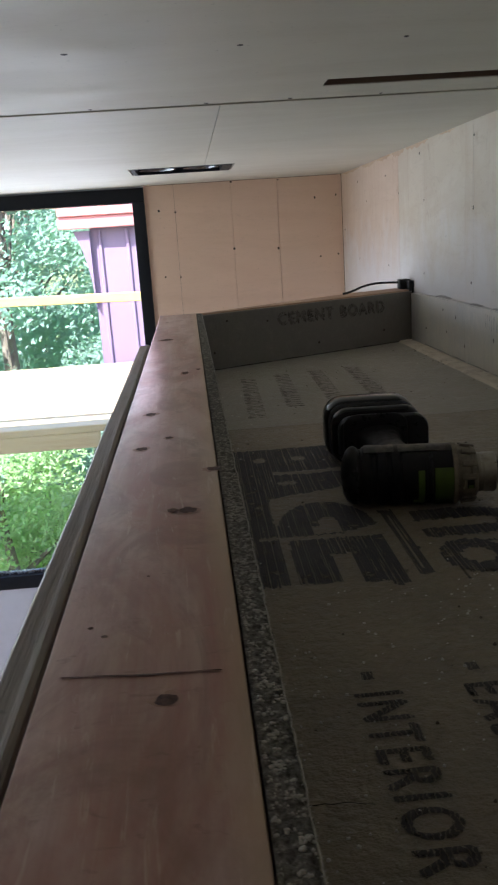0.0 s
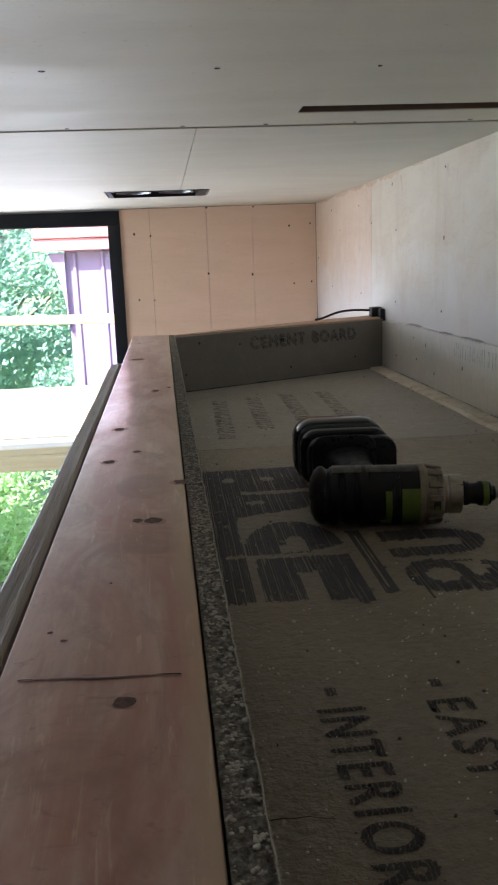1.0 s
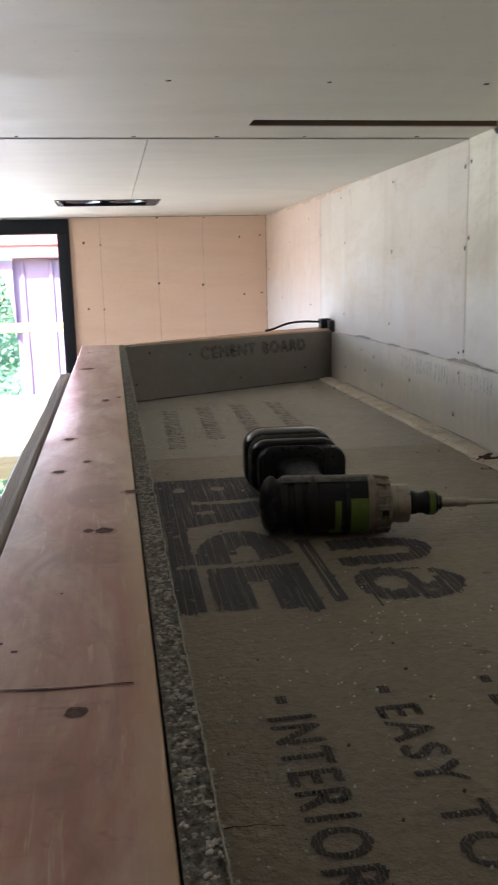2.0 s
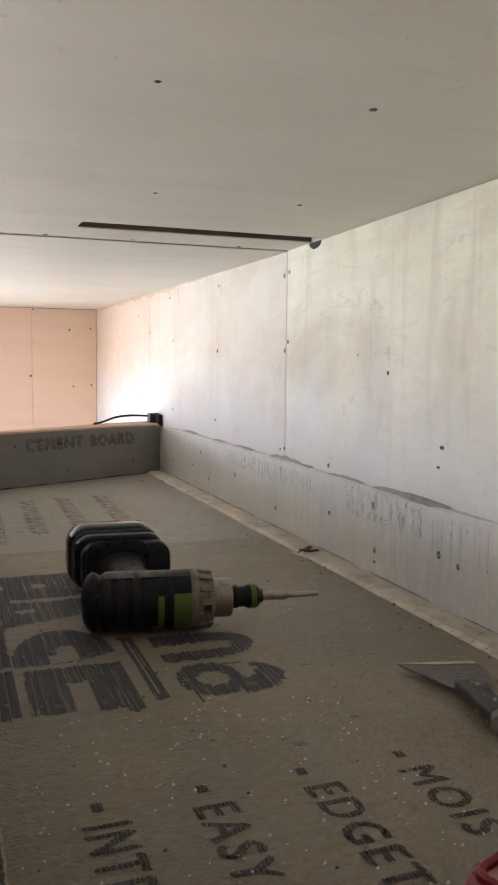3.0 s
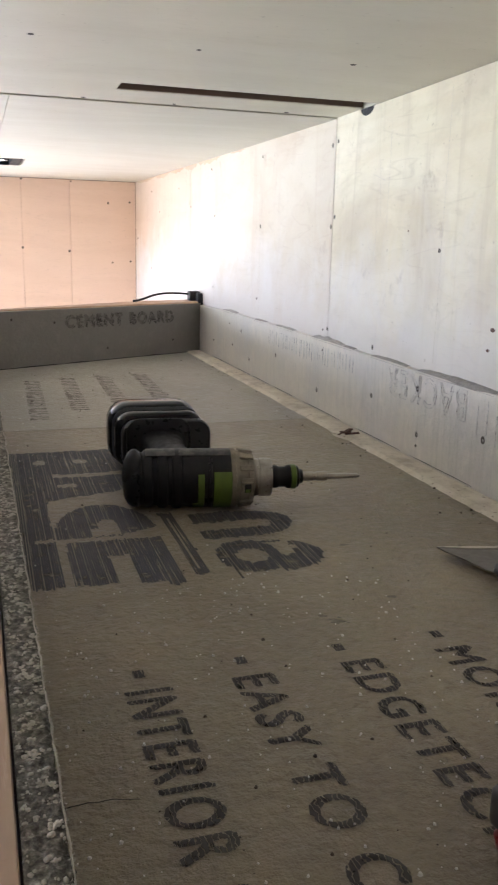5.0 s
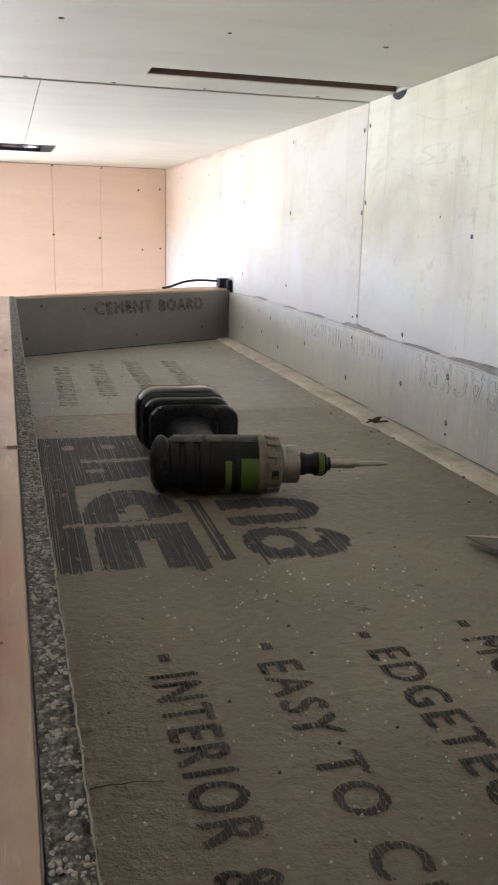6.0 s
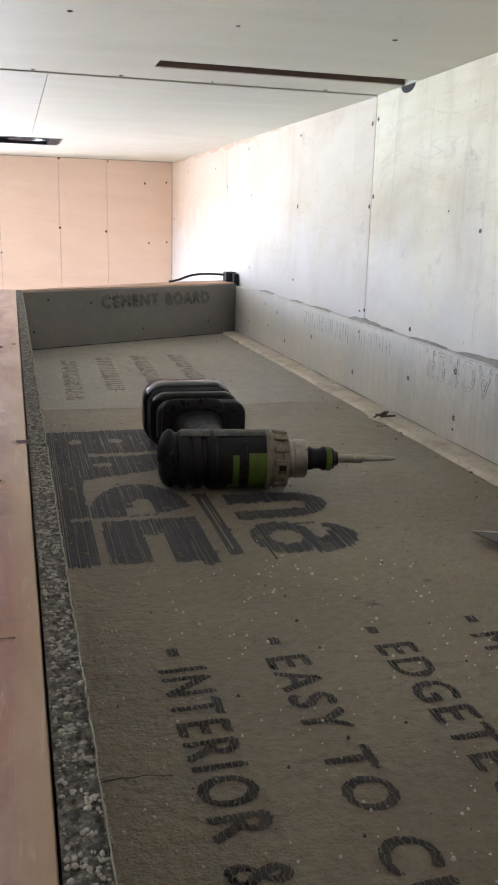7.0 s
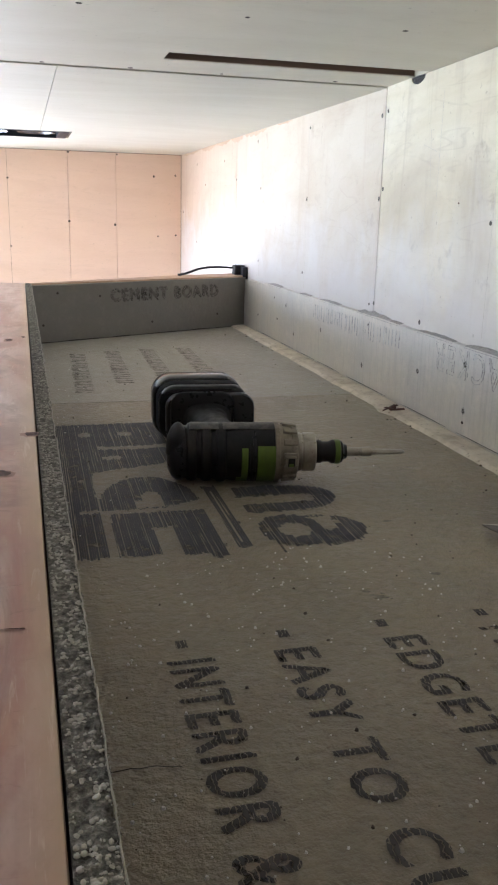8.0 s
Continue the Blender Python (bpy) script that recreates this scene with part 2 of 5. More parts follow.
knot_brown = speckled("knot", (0.07, 0.032, 0.022), (0.18, 0.085, 0.06), 0.7, 260.0, 0.0, 0.9)
knot_halo = speckled("knot_halo", (0.42, 0.26, 0.21), (0.55, 0.38, 0.32), 0.6, 120.0)
black_hole = speckled("dark_recess", (0.012, 0.011, 0.010), (0.03, 0.027, 0.025), 0.8, 80.0)
screw_steel = speckled("coated_screw", (0.05, 0.04, 0.035), (0.10, 0.08, 0.06), 0.5, 300.0, 0.6)
frame_black = speckled("black_aluminium", (0.012, 0.014, 0.018), (0.02, 0.022, 0.027), 0.42, 60.0, 0.0, 0.5, 0.05)
frame_black.node_tree.nodes["Principled BSDF"].inputs["Specular IOR Level"].default_value = 0.2
white_paint = speckled("white_paint", (0.56, 0.57, 0.60), (0.48, 0.49, 0.52), 0.6, 9.0)
room_white = speckled("bare_plywood_lining", (0.50, 0.42, 0.33), (0.42, 0.34, 0.26), 0.8, 3.0)
room_floor = speckled("dusty_subfloor", (0.40, 0.32, 0.23), (0.30, 0.23, 0.16), 0.8, 5.0)
rubber = speckled("black_rubber", (0.008, 0.008, 0.009), (0.024, 0.021, 0.018), 0.5, 45.0, 0.0, 0.5)
black_plastic = speckled("black_plastic", (0.011, 0.012, 0.014), (0.035, 0.034, 0.033), 0.30, 40.0, 0.0, 0.35, 0.05)
for plain in (rubber, black_plastic):
    plain.node_tree.nodes["Principled BSDF"].inputs["Specular IOR Level"].default_value = 0.28
battery_plastic = speckled("battery_black", (0.008, 0.010, 0.013), (0.018, 0.020, 0.022), 0.16, 25.0, 0.0, 0.4, 0.02)
green_plastic = speckled("green_plastic", (0.10, 0.165, 0.02), (0.06, 0.08, 0.025), 0.42, 55.0, 0.0, 0.7)
dirty_grey = speckled("dusty_grey_plastic", (0.23, 0.20, 0.15), (0.07, 0.06, 0.048), 0.62, 70.0, 0.0, 0.8)
steel = speckled("worn_steel", (0.42, 0.39, 0.34), (0.20, 0.17, 0.13), 0.33, 90.0, 0.9, 0.7)
blade_steel = speckled("knife_steel", (0.16, 0.145, 0.125), (0.09, 0.075, 0.06), 0.42, 60.0, 0.6, 0.7)
chrome = material("polished_reflector", (0.16, 0.16, 0.17), 0.25, 1.0)
red_plastic = speckled("red_plastic", (0.22, 0.009, 0.013), (0.19, 0.009, 0.011), 0.30, 60.0, 0.0, 0.15, 0.02)
grey_rubber = speckled("grey_rubber", (0.09, 0.09, 0.09), (0.14, 0.135, 0.13), 0.6, 60.0)
blue_steel = speckled("bluish_steel", (0.34, 0.38, 0.44), (0.22, 0.25, 0.30), 0.25, 40.0, 0.9)
bead_grey = speckled("aggregate_beads", (0.44, 0.415, 0.365), (0.24, 0.22, 0.19), 0.85, 500.0)
crumb_white = speckled("white_grit", (0.74, 0.72, 0.68), (0.55, 0.52, 0.47), 0.8, 400.0)
crumb_dark = speckled("dark_grit", (0.07, 0.055, 0.042), (0.13, 0.10, 0.08), 0.9, 400.0)
pencil = speckled("pencil_line", (0.46, 0.42, 0.37), (0.60, 0.55, 0.48), 0.7, 200.0)
red_metal = speckled("red_roof_metal", (0.52, 0.22, 0.21), (0.45, 0.16, 0.16), 0.5, 3.0)
mauve_metal = speckled("mauve_siding", (0.215, 0.155, 0.235), (0.17, 0.12, 0.19), 0.5, 2.0)
concrete = speckled("outdoor_ground", (0.16, 0.20, 0.07), (0.09, 0.13, 0.04), 0.95, 2.0)
bark = speckled("bark", (0.20, 0.17, 0.13), (0.11, 0.09, 0.07), 0.9, 12.0, 0.0, 0.8, 0.6)


def leaf_material(name, a, b):
    m = material(name, a, 0.5)
    w = Web(m)
    r = w.add("ShaderNodeNewGeometry").outputs["Random Per Island"]
    w.colour(w.mix(r, a, b))
    tr = w.add("ShaderNodeBsdfTranslucent")
    tr.inputs["Color"].default_value = (a[0] * 1.4, a[1] * 1.4, a[2], 1)
    mixer = w.add("ShaderNodeMixShader", Fac=0.55)
    w.t.links.new(w.b.outputs[0], mixer.inputs[1])
    w.t.links.new(tr.outputs[0], mixer.inputs[2])
    w.t.links.new(mixer.outputs[0], w.t.nodes["Material Output"].inputs[0])
    return m


leaf_green = leaf_material("broad_leaves", (0.21, 0.36, 0.28), (0.36, 0.53, 0.43))
leaf_lime = leaf_material("lime_leaves", (0.27, 0.43, 0.19), (0.42, 0.60, 0.31))


def ink_material(name, colour, stretch, gap, scale=1.0, pitch=0.0):
    """Worn printing ink: the board shows through where the print skipped."""
    m = material(name, colour, 0.7)
    w = Web(m)
    n = w.noise(w.scaled(*stretch), scale, 2.0, 0.5)
    n2 = w.noise(w.co, 45.0, 4.0, 0.7)
    if pitch:
        # nozzle rows: a thin gap at each step across the print, wandering a little
        across = w.add("ShaderNodeSeparateXYZ", Vector=w.co).outputs[0]
        step = w.math("FRACT", w.math("ADD", w.math("MULTIPLY", across, 1 / pitch), w.math("MULTIPLY", w.noise(w.co, 160.0, 2.0), 2.2)))
        n = w.math("MULTIPLY", w.span(step, 0.06, 0.24, 0.15, 1.0), w.math("ADD", n, 0.10))
    a = w.math("MULTIPLY", w.span(n, gap, gap + 0.06), w.span(n2, 0.30, 0.42))
    w.colour(w.mix(w.span(n2, 0.4, 0.7), colour, tuple(v * 1.8 for v in colour)))
    w.put(w.b.inputs["Alpha"], w.math("MULTIPLY", a, 0.92))
    return m


ink_logo = ink_material("logo_ink", (0.040, 0.040, 0.046), (520, 9, 1), 0.33)
ink_text = ink_material("lettering_ink", (0.040, 0.035, 0.033), (620, 60, 1), 0.41, pitch=0.0036)
ink_faint = ink_material("faded_lettering_ink", (0.155, 0.140, 0.117), (60, 200, 1), 0.46)
ink_end = ink_material("end_board_ink", (0.098, 0.089, 0.077), (260, 120, 160), 0.40)
ink_strip = ink_material("strip_board_ink", (0.40, 0.39, 0.38), (1, 330, 60), 0.44)


def glass_material():
    m = material("window_glass", (1, 1, 1), 0.0)
    w = Web(m)
    w.b.inputs["Transmission Weight"].default_value = 1.0
    w.b.inputs["IOR"].default_value = 1.45
    return m


glass = glass_material()

# ---------------------------------------------------------------- building helpers


def thing(name, label, category, group="", kind=""):
    return tagged(new(name), label, category, group, kind)


def mesh_of(name, bm, mat, smooth=False):
    bmesh.ops.recalc_face_normals(bm, faces=bm.faces)
    me = bpy.data.meshes.new(name)
    bm.to_mesh(me)
    bm.free()
    for m in mat if isinstance(mat, (list, tuple)) else (mat,):
        me.materials.append(m)
    if smooth:
        me.shade_smooth()
        me.set_sharp_from_angle(angle=radians(38))
    return me


def part(name, bm, mat, parent=None, label="", smooth=False, kind=""):
    """Links a bmesh as one mesh object, under a thing or a part if given."""
    ob = new(name, mesh_of(name, bm, mat, smooth))
    if parent is not None:
        ob.parent = parent
    return tagged(ob, label, kind=kind)


def block(lo, hi, bevel=0.0, steps=2, bm=None, m=None):
    """A box from corner to corner with rounded edges, moved by m."""
    bm = bm or bmesh.new()
    lo, hi = Vector(lo), Vector(hi)
    mid, size = (lo + hi) / 2, hi - lo
    made = bmesh.ops.create_cube(bm, size=1.0, matrix=Matrix.Translation(mid) @ Matrix.Diagonal((*size, 1)))["verts"]
    if bevel:
        edges = {e for v in made for e in v.link_edges}
        out = bmesh.ops.bevel(bm, geom=list(edges), offset=bevel, segments=steps, profile=0.5, affect="EDGES")
        made = list({v for f in out["faces"] for v in f.verts} | {v for v in made if v.is_valid})
    if m is not None:
        bmesh.ops.transform(bm, matrix=m, verts=made)
    return bm


def lathe(rings, m=None, sides=24, bm=None, squash=1.0):
    """A solid of rings (distance along x, radius)."""
    bm = bm or bmesh.new()
    m = m or Matrix()
    loops = []
    for x, r in rings:
        loops.append([bm.verts.new(m @ Vector((x, math.cos(a) * r * squash, math.sin(a) * r))) for a in (k * math.tau / sides for k in range(sides))])
    for a, b in zip(loops, loops[1:]):
        for k in range(sides):
            bm.faces.new((a[k], a[(k + 1) % sides], b[(k + 1) % sides], b[k]))
    bm.faces.new(list(reversed(loops[0])))
    bm.faces.new(loops[-1])
    return bm


def prism(outline, depth, m=None, bevel=0.0, bm=None):
    """A flat outline (x, y) given thickness upwards from z = 0."""
    bm = bm or bmesh.new()
    m = m or Matrix()
    low = [bm.verts.new(m @ Vector((x, y, 0))) for x, y in outline]
    top = [bm.verts.new(m @ Vector((x, y, depth))) for x, y in outline]
    n = len(outline)
    faces = [bm.faces.new(list(reversed(low))), bm.faces.new(top)]
    faces += [bm.faces.new((low[k], low[(k + 1) % n], top[(k + 1) % n], top[k])) for k in range(n)]
    if bevel:
        edges = [e for e in bm.edges if e.verts[0] in top and e.verts[1] in top]
        bmesh.ops.bevel(bm, geom=edges, offset=bevel, segments=2, profile=0.5, affect="EDGES")
    return bm


def lettering(text, size, m, squeeze=1.0, outline=0.0):
    """Flat letters, starting at the origin along x, moved by m."""
    cu = bpy.data.curves.new("letters", "FONT")
    cu.body, cu.size, cu.resolution_u, cu.space_character = text, size, 3, 1.2
    if outline:
        cu.fill_mode, cu.bevel_depth, cu.bevel_resolution = "NONE", outline, 0
    ob = new("letters", cu)
    me = bpy.data.meshes.new_from_object(ob.evaluated_get(bpy.context.evaluated_depsgraph_get()))
    bpy.data.objects.remove(ob)
    bm = bmesh.new()
    bm.from_mesh(me)
    bpy.data.meshes.remove(me)
    # two shifted copies thicken the strokes
    w = size * 0.028
    first = list(bm.verts) + list(bm.edges) + list(bm.faces)
    for dx, dy, dz in () if outline else ((w, w, 0.00006), (-w, -w * 0.6, 0.00012)):
        made = bmesh.ops.duplicate(bm, geom=first)["geom"]
        bmesh.ops.translate(bm, vec=(dx, dy, dz), verts=[v for v in made if isinstance(v, bmesh.types.BMVert)])
    bmesh.ops.transform(bm, matrix=m @ Matrix.Diagonal((squeeze, 1, 1, 1)), verts=bm.verts)
    return bm


# ---------------------------------------------------------------- sizes of the place
CURB_H, CEIL, SIDE, FAR = 0.146, 0.530, 0.600, 3.420
END_A, END_B, END_H = Vector((-0.0127, 2.045, 0)), Vector((0.600, 2.352, 0)), 0.138
ROOM_X, ROOM_Y, ROOM_Z = -2.65, -0.80, -1.65
CEIL_RISE = 0.017
# opening added unseen above the camera for a sun patch: hole bounds, slanting outline
SUN_HOLE = (-0.16, 0.34, -0.42, 0.22)
SUN_OPENING = [(0.180, -0.106), (0.271, 0.014), (0.155, 0.101), (0.064, -0.019)]
WIN_X0, WIN_X1, WIN_Z0, WIN_Z1 = -2.25, -0.175, -1.095, 0.524

# ---------------------------------------------------------------- ceiling
def build_ceiling():
    """Plywood sheets with open joints, a long slot and a square recess cut through."""
    bm = bmesh.new()
    g = 0.0012
    slot = (0.198, 0.6045, 1.285, 1.336)
    vent = (-0.178, 0.138, 2.603, 2.850)
    t = CEIL + 0.018

    def sheet(x0, x1, y0, y1):
        block((x0 + g, y0 + g, CEIL), (x1 - g, y1 - g, t), bm=bm)

    # front sheet, with the slot and the hole for the added sun opening
    hx0, hx1, hy0, hy1 = SUN_HOLE
    block((ROOM_X, ROOM_Y, CEIL), (0.72, hy0, t), bm=bm)
    block((ROOM_X, hy0, CEIL), (hx0, hy1, t), bm=bm)
    block((hx1, hy0, CEIL), (0.72, hy1, t), bm=bm)
    block((ROOM_X, hy1, CEIL), (slot[0], 1.437 - g, t), bm=bm)
    block((slot[0], hy1, CEIL), (0.72, slot[2], t), bm=bm)
    block((slot[0], slot[3], CEIL), (0.72, 1.437 - g, t), bm=bm)
    block((slot[1] + 0.001, slot[2], CEIL), (0.72, slot[3], t), bm=bm)
    # the slanting corners of the hole
    rim, hole = [(hx0, hy0), (hx1, hy0), (hx1, hy1), (hx0, hy1)], SUN_OPENING
    for k in range(4):
        j = (k + 1) % 4
        prism([rim[k], rim[j], hole[j], hole[k]], 0.018, Matrix.Translation((0, 0, CEIL)), bm=bm)
    # the middle sheets hang a little lower, which darkens the joint
    block((ROOM_X, 1.4425, CEIL - 0.0016), (0.0474, 2.598, t), bm=bm)
    block((0.0486, 1.4425, CEIL - 0.0016), (0.72, 2.598, t), bm=bm)
    sheet(ROOM_X, vent[0], 2.600, FAR)
    sheet(vent[1], 0.72, 2.600, FAR)
    block((vent[0] - g, vent[3], CEIL), (vent[1] + g, FAR, t), bm=bm)
    ob = tagged(new("ceiling", mesh_of("ceiling", bm, ply_ceiling)), "pale plywood sheets with open joints and dark screws", "ceiling", kind="structure")
    # backing above the sheets, dark in the joints
    for a, b in (((ROOM_X, ROOM_Y), (0.72, hy0)), ((ROOM_X, hy0), (hx0, hy1)), ((hx1, hy0), (0.72, hy1)), ((ROOM_X, hy1), (0.72, FAR))):
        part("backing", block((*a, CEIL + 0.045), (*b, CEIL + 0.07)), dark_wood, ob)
    # added shaft above the opening, along the sun's rays, to keep out sky light
    up = SUN_FROM * (0.55 / SUN_FROM.z)
    mid = sum((Vector((*q, 0)) for q in SUN_OPENING), Vector()) / 4
    bm = bmesh.new()
    loops = []
    for grow in (1.0, 1.16):
        for z, shift in ((CEIL + 0.0185, 0.0), (CEIL + 0.0185 + 0.55, 1.0)):
            loops.append([bm.verts.new((mid.x + (x - mid.x) * grow + up.x * shift, mid.y + (y - mid.y) * grow + up.y * shift, z)) for x, y in SUN_OPENING])
    for a, b in ((0, 1), (1, 3), (3, 2), (2, 0)):
        for k in range(4):
            j = (k + 1) % 4
            bm.faces.new((loops[a][k], loops[a][j], loops[b][j], loops[b][k]))
    part("light_shaft", bm, dark_wood, ob, "dark timber shaft added above an unseen sun opening")
    # lining added over the pale cut edges, dark brown for the slot's shade
    part("slot_lining", block((slot[0] + 0.0012, slot[3] - 0.0022, CEIL + 0.0012), (0.604, slot[3] - 0.0002, CEIL + 0.044)), dark_wood, ob, "dark brown lining coloured for the slot's shade")
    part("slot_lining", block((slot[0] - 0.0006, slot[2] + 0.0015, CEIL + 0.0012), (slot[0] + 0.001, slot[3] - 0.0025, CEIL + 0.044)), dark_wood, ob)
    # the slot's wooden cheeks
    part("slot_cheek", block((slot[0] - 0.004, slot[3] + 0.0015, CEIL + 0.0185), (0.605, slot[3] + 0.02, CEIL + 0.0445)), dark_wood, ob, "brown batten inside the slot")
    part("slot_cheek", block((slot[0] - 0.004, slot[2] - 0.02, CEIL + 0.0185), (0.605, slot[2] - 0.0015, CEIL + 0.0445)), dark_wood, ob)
    # the front sheet climbs a little towards the near end
    for each in [ob, *ob.children]:
        for v in each.data.vertices:
            v.co.z += CEIL_RISE * max(0.0, 1.437 - v.co.y)
    return ob


ceiling = build_ceiling()


def screw_mesh(r=0.0032):
    return mesh_of("screw", lathe([(-0.002, r), (0.0002, r), (0.0006, r * 0.8), (0.0001, r * 0.35)], sides=10), screw_steel)


SCREW = screw_mesh()


def screws(owner, spots, axis, scale=1.0):
    """Sunk screw heads on a face; axis is the way that they look."""
    turn = Vector(axis).to_track_quat("X", "Z").to_matrix().to_4x4()
    for k, p in enumerate(spots):
        ob = new("screw", SCREW)
        ob.parent = owner
        s = scale * (0.8 + 0.45 * random.random())
        ob.matrix_basis = Matrix.Translation(p) @ turn @ Matrix.Diagonal((1, s, s * (0.8 + 0.5 * random.random()), 1))


ceil_spots = [(x + random.uniform(-0.006, 0.006), y, CEIL + CEIL_RISE * max(0.0, 1.437 - y)) for y, xs in (
    (1.050, (-0.35, -0.15, 0.057, 0.255, 0.455)), (0.651, (-0.05, 0.15, 0.35, 0.52)), (1.425, (-0.16, 0.02, 0.16, 0.31, 0.5)),
    (1.452, (-0.06, 0.085, 0.30, 0.49)), (1.80, (-0.1, 0.075, 0.33, 0.55)), (2.15, (-0.02, 0.09, 0.36, 0.55)), (2.58, (0.2, 0.45))) for x in xs]
screws(ceiling, ceil_spots, (0, 0, -1), 1.1)


def downlight():
    """A black two-lamp recess in the ceiling, its reflectors still bare."""
    ob = thing("recessed_downlight", "black recessed ceiling light with two chrome reflectors", "downlight")
    x0, x1, y0, y1, z = -0.172, 0.132, 2.609, 2.844, CEIL
    bm = bmesh.new()
    for a, b in (((x0, y0, z - 0.002), (x0 + 0.012, y1, z + 0.044)), ((x1 - 0.03, y0, z - 0.002), (x1, y1, z + 0.044)),
                 ((x0 + 0.012, y0, z - 0.002), (x1 - 0.03, y0 + 0.01, z + 0.044)), ((x0 + 0.012, y1 - 0.012, z - 0.002), (x1 - 0.03, y1, z + 0.044))):
        block(a, b, bm=bm)
    part("frame", bm, frame_black, ob)
    part("housing", block((x0 + 0.012, y0 + 0.01, z + 0.034), (x1 - 0.03, y1 - 0.012, z + 0.043)), black_hole, ob)
    for x in (-0.095, 0.04):
        m = pose(x, 2.725, z + 0.006, 0, 90, 0)
        part("reflector", lathe([(-0.026, 0.03), (-0.012, 0.048), (0.0, 0.056), (0.004, 0.056), (0.001, 0.050), (-0.01, 0.042), (-0.022, 0.024)], m, 28), chrome, ob, "chrome reflector", True)
    return ob


downlight()

# ---------------------------------------------------------------- long side wall
wall_side = tagged(new("wall_east"), "pale stained plywood sheets with pencil lines and screws", "wall", kind="structure")


def wall_sheet(y0, y1, hole=None, mat=None, top=CEIL - 0.001):
    x0, x1 = SIDE + 0.006, SIDE + 0.024
    g = 0.0012
    bm = bmesh.new()
    if hole is None:
        block((x0, y0 + g, ROOM_Z), (x1, y1 - g, top), bm=bm)
    else:
        # sheet with a round notch at its top edge
        hy, hr = hole
        out = [(y0 + g, ROOM_Z), (y1 - g, ROOM_Z), (y1 - g, top)]
        out += [(hy + hr * math.cos(a), top - 0.48 * hr * math.sin(a)) for a in (k * math.pi / 14 for k in range(15))]
        out += [(y0 + g, top)]
        prism(out, x1 - x0, Matrix(((0, 0, 1, x0), (1, 0, 0, 0), (0, 1, 0, 0), (0, 0, 0, 1))), bm=bm)
    part("plywood_sheet", bm, mat or ply_side, wall_side)


wall_sheet(ROOM_Y, 1.443, (1.322, 0.026), top=CEIL + 0.0015)
part("plywood_strip", prism([(ROOM_Y, CEIL + 0.0015), (1.28, CEIL + 0.0015), (ROOM_Y, CEIL + 0.0015 + CEIL_RISE * 2.08)], 0.018, Matrix(((0, 0, 1, SIDE + 0.006), (1, 0, 0, 0), (0, 1, 0, 0), (0, 0, 0, 1)))), ply_side, wall_side)
# black plug stands in for the shade inside the notch
plug = [(1.322 + 0.0256 * math.cos(a), CEIL + 0.0013 - 0.0121 * math.sin(a)) for a in (k * math.pi / 14 for k in range(15))]
part("notch_lining", prism(plug, 0.015, Matrix(((0, 0, 1, SIDE + 0.0072), (1, 0, 0, 0), (0, 1, 0, 0), (0, 0, 0, 1)))), black_hole, wall_side, "black plug for the shaded notch at the slot's end")
wall_sheet(1.443, 2.51, mat=ply_middle_dimmed)
wall_sheet(2.51, FAR, mat=ply_third_bounce)
# black strip added behind the sheets as shade in joint and notch
part("stud", block((SIDE + 0.0243, 1.25, ROOM_Z), (SIDE + 0.0445, 1.466, CEIL + 0.05)), black_hole, wall_side)
part("wall_framing", block((SIDE + 0.045, ROOM_Y, ROOM_Z), (SIDE + 0.12, FAR, CEIL + 0.05)), black_hole, wall_side)

for y in (1.056, 1.853, 2.243, 0.655):
    bm = block((SIDE + 0.0058, y - 0.00022, 0.15), (SIDE + 0.0063, y + 0.00022, CEIL - 0.004))
    part("pencil_line", bm, pencil, wall_side)
# a pencilled cross and a slanting mark below it
for a, b in (((1.262, 0.447), (1.252, 0.357)), ((1.285, 0.425), (1.238, 0.412)), ((1.262, 0.335), (1.272, 0.285)), ((1.29, 0.31), (1.27, 0.30)), ((1.228, 0.50), (1.228, 0.34))):
    d = Vector((0, b[0] - a[0], b[1] - a[1]))
    m = Matrix.Translation((SIDE + 0.0061, (a[0] + b[0]) / 2, (a[1] + b[1]) / 2)) @ d.to_track_quat("Z", "X").to_matrix().to_4x4()
    part("pencil_line", block((-0.0003, -0.00025, -d.length / 2), (0.0003, 0.00025, d.length / 2), m=m), pencil, wall_side)
wx = SIDE + 0.006
side_spots = [(wx, y, z) for y, z in ((1.061, 0.308), (1.450, 0.344), (1.435, 0.361), (1.457, 0.485), (1.432, 0.490), (1.854, 0.348), (1.849, 0.498), (1.867, 0.185), (1.253, 0.148),
                                      (1.445, 0.159), (1.466, 0.155), (2.243, 0.38), (2.51, 0.41), (2.957, 0.406), (2.25, 0.19), (2.28, 0.50), (2.65, 0.2), (2.67, 0.47), (3.1, 0.21), (3.1, 0.48), (0.66, 0.30))]
screws(wall_side, side_spots, (-1, 0, 0), 1.0)
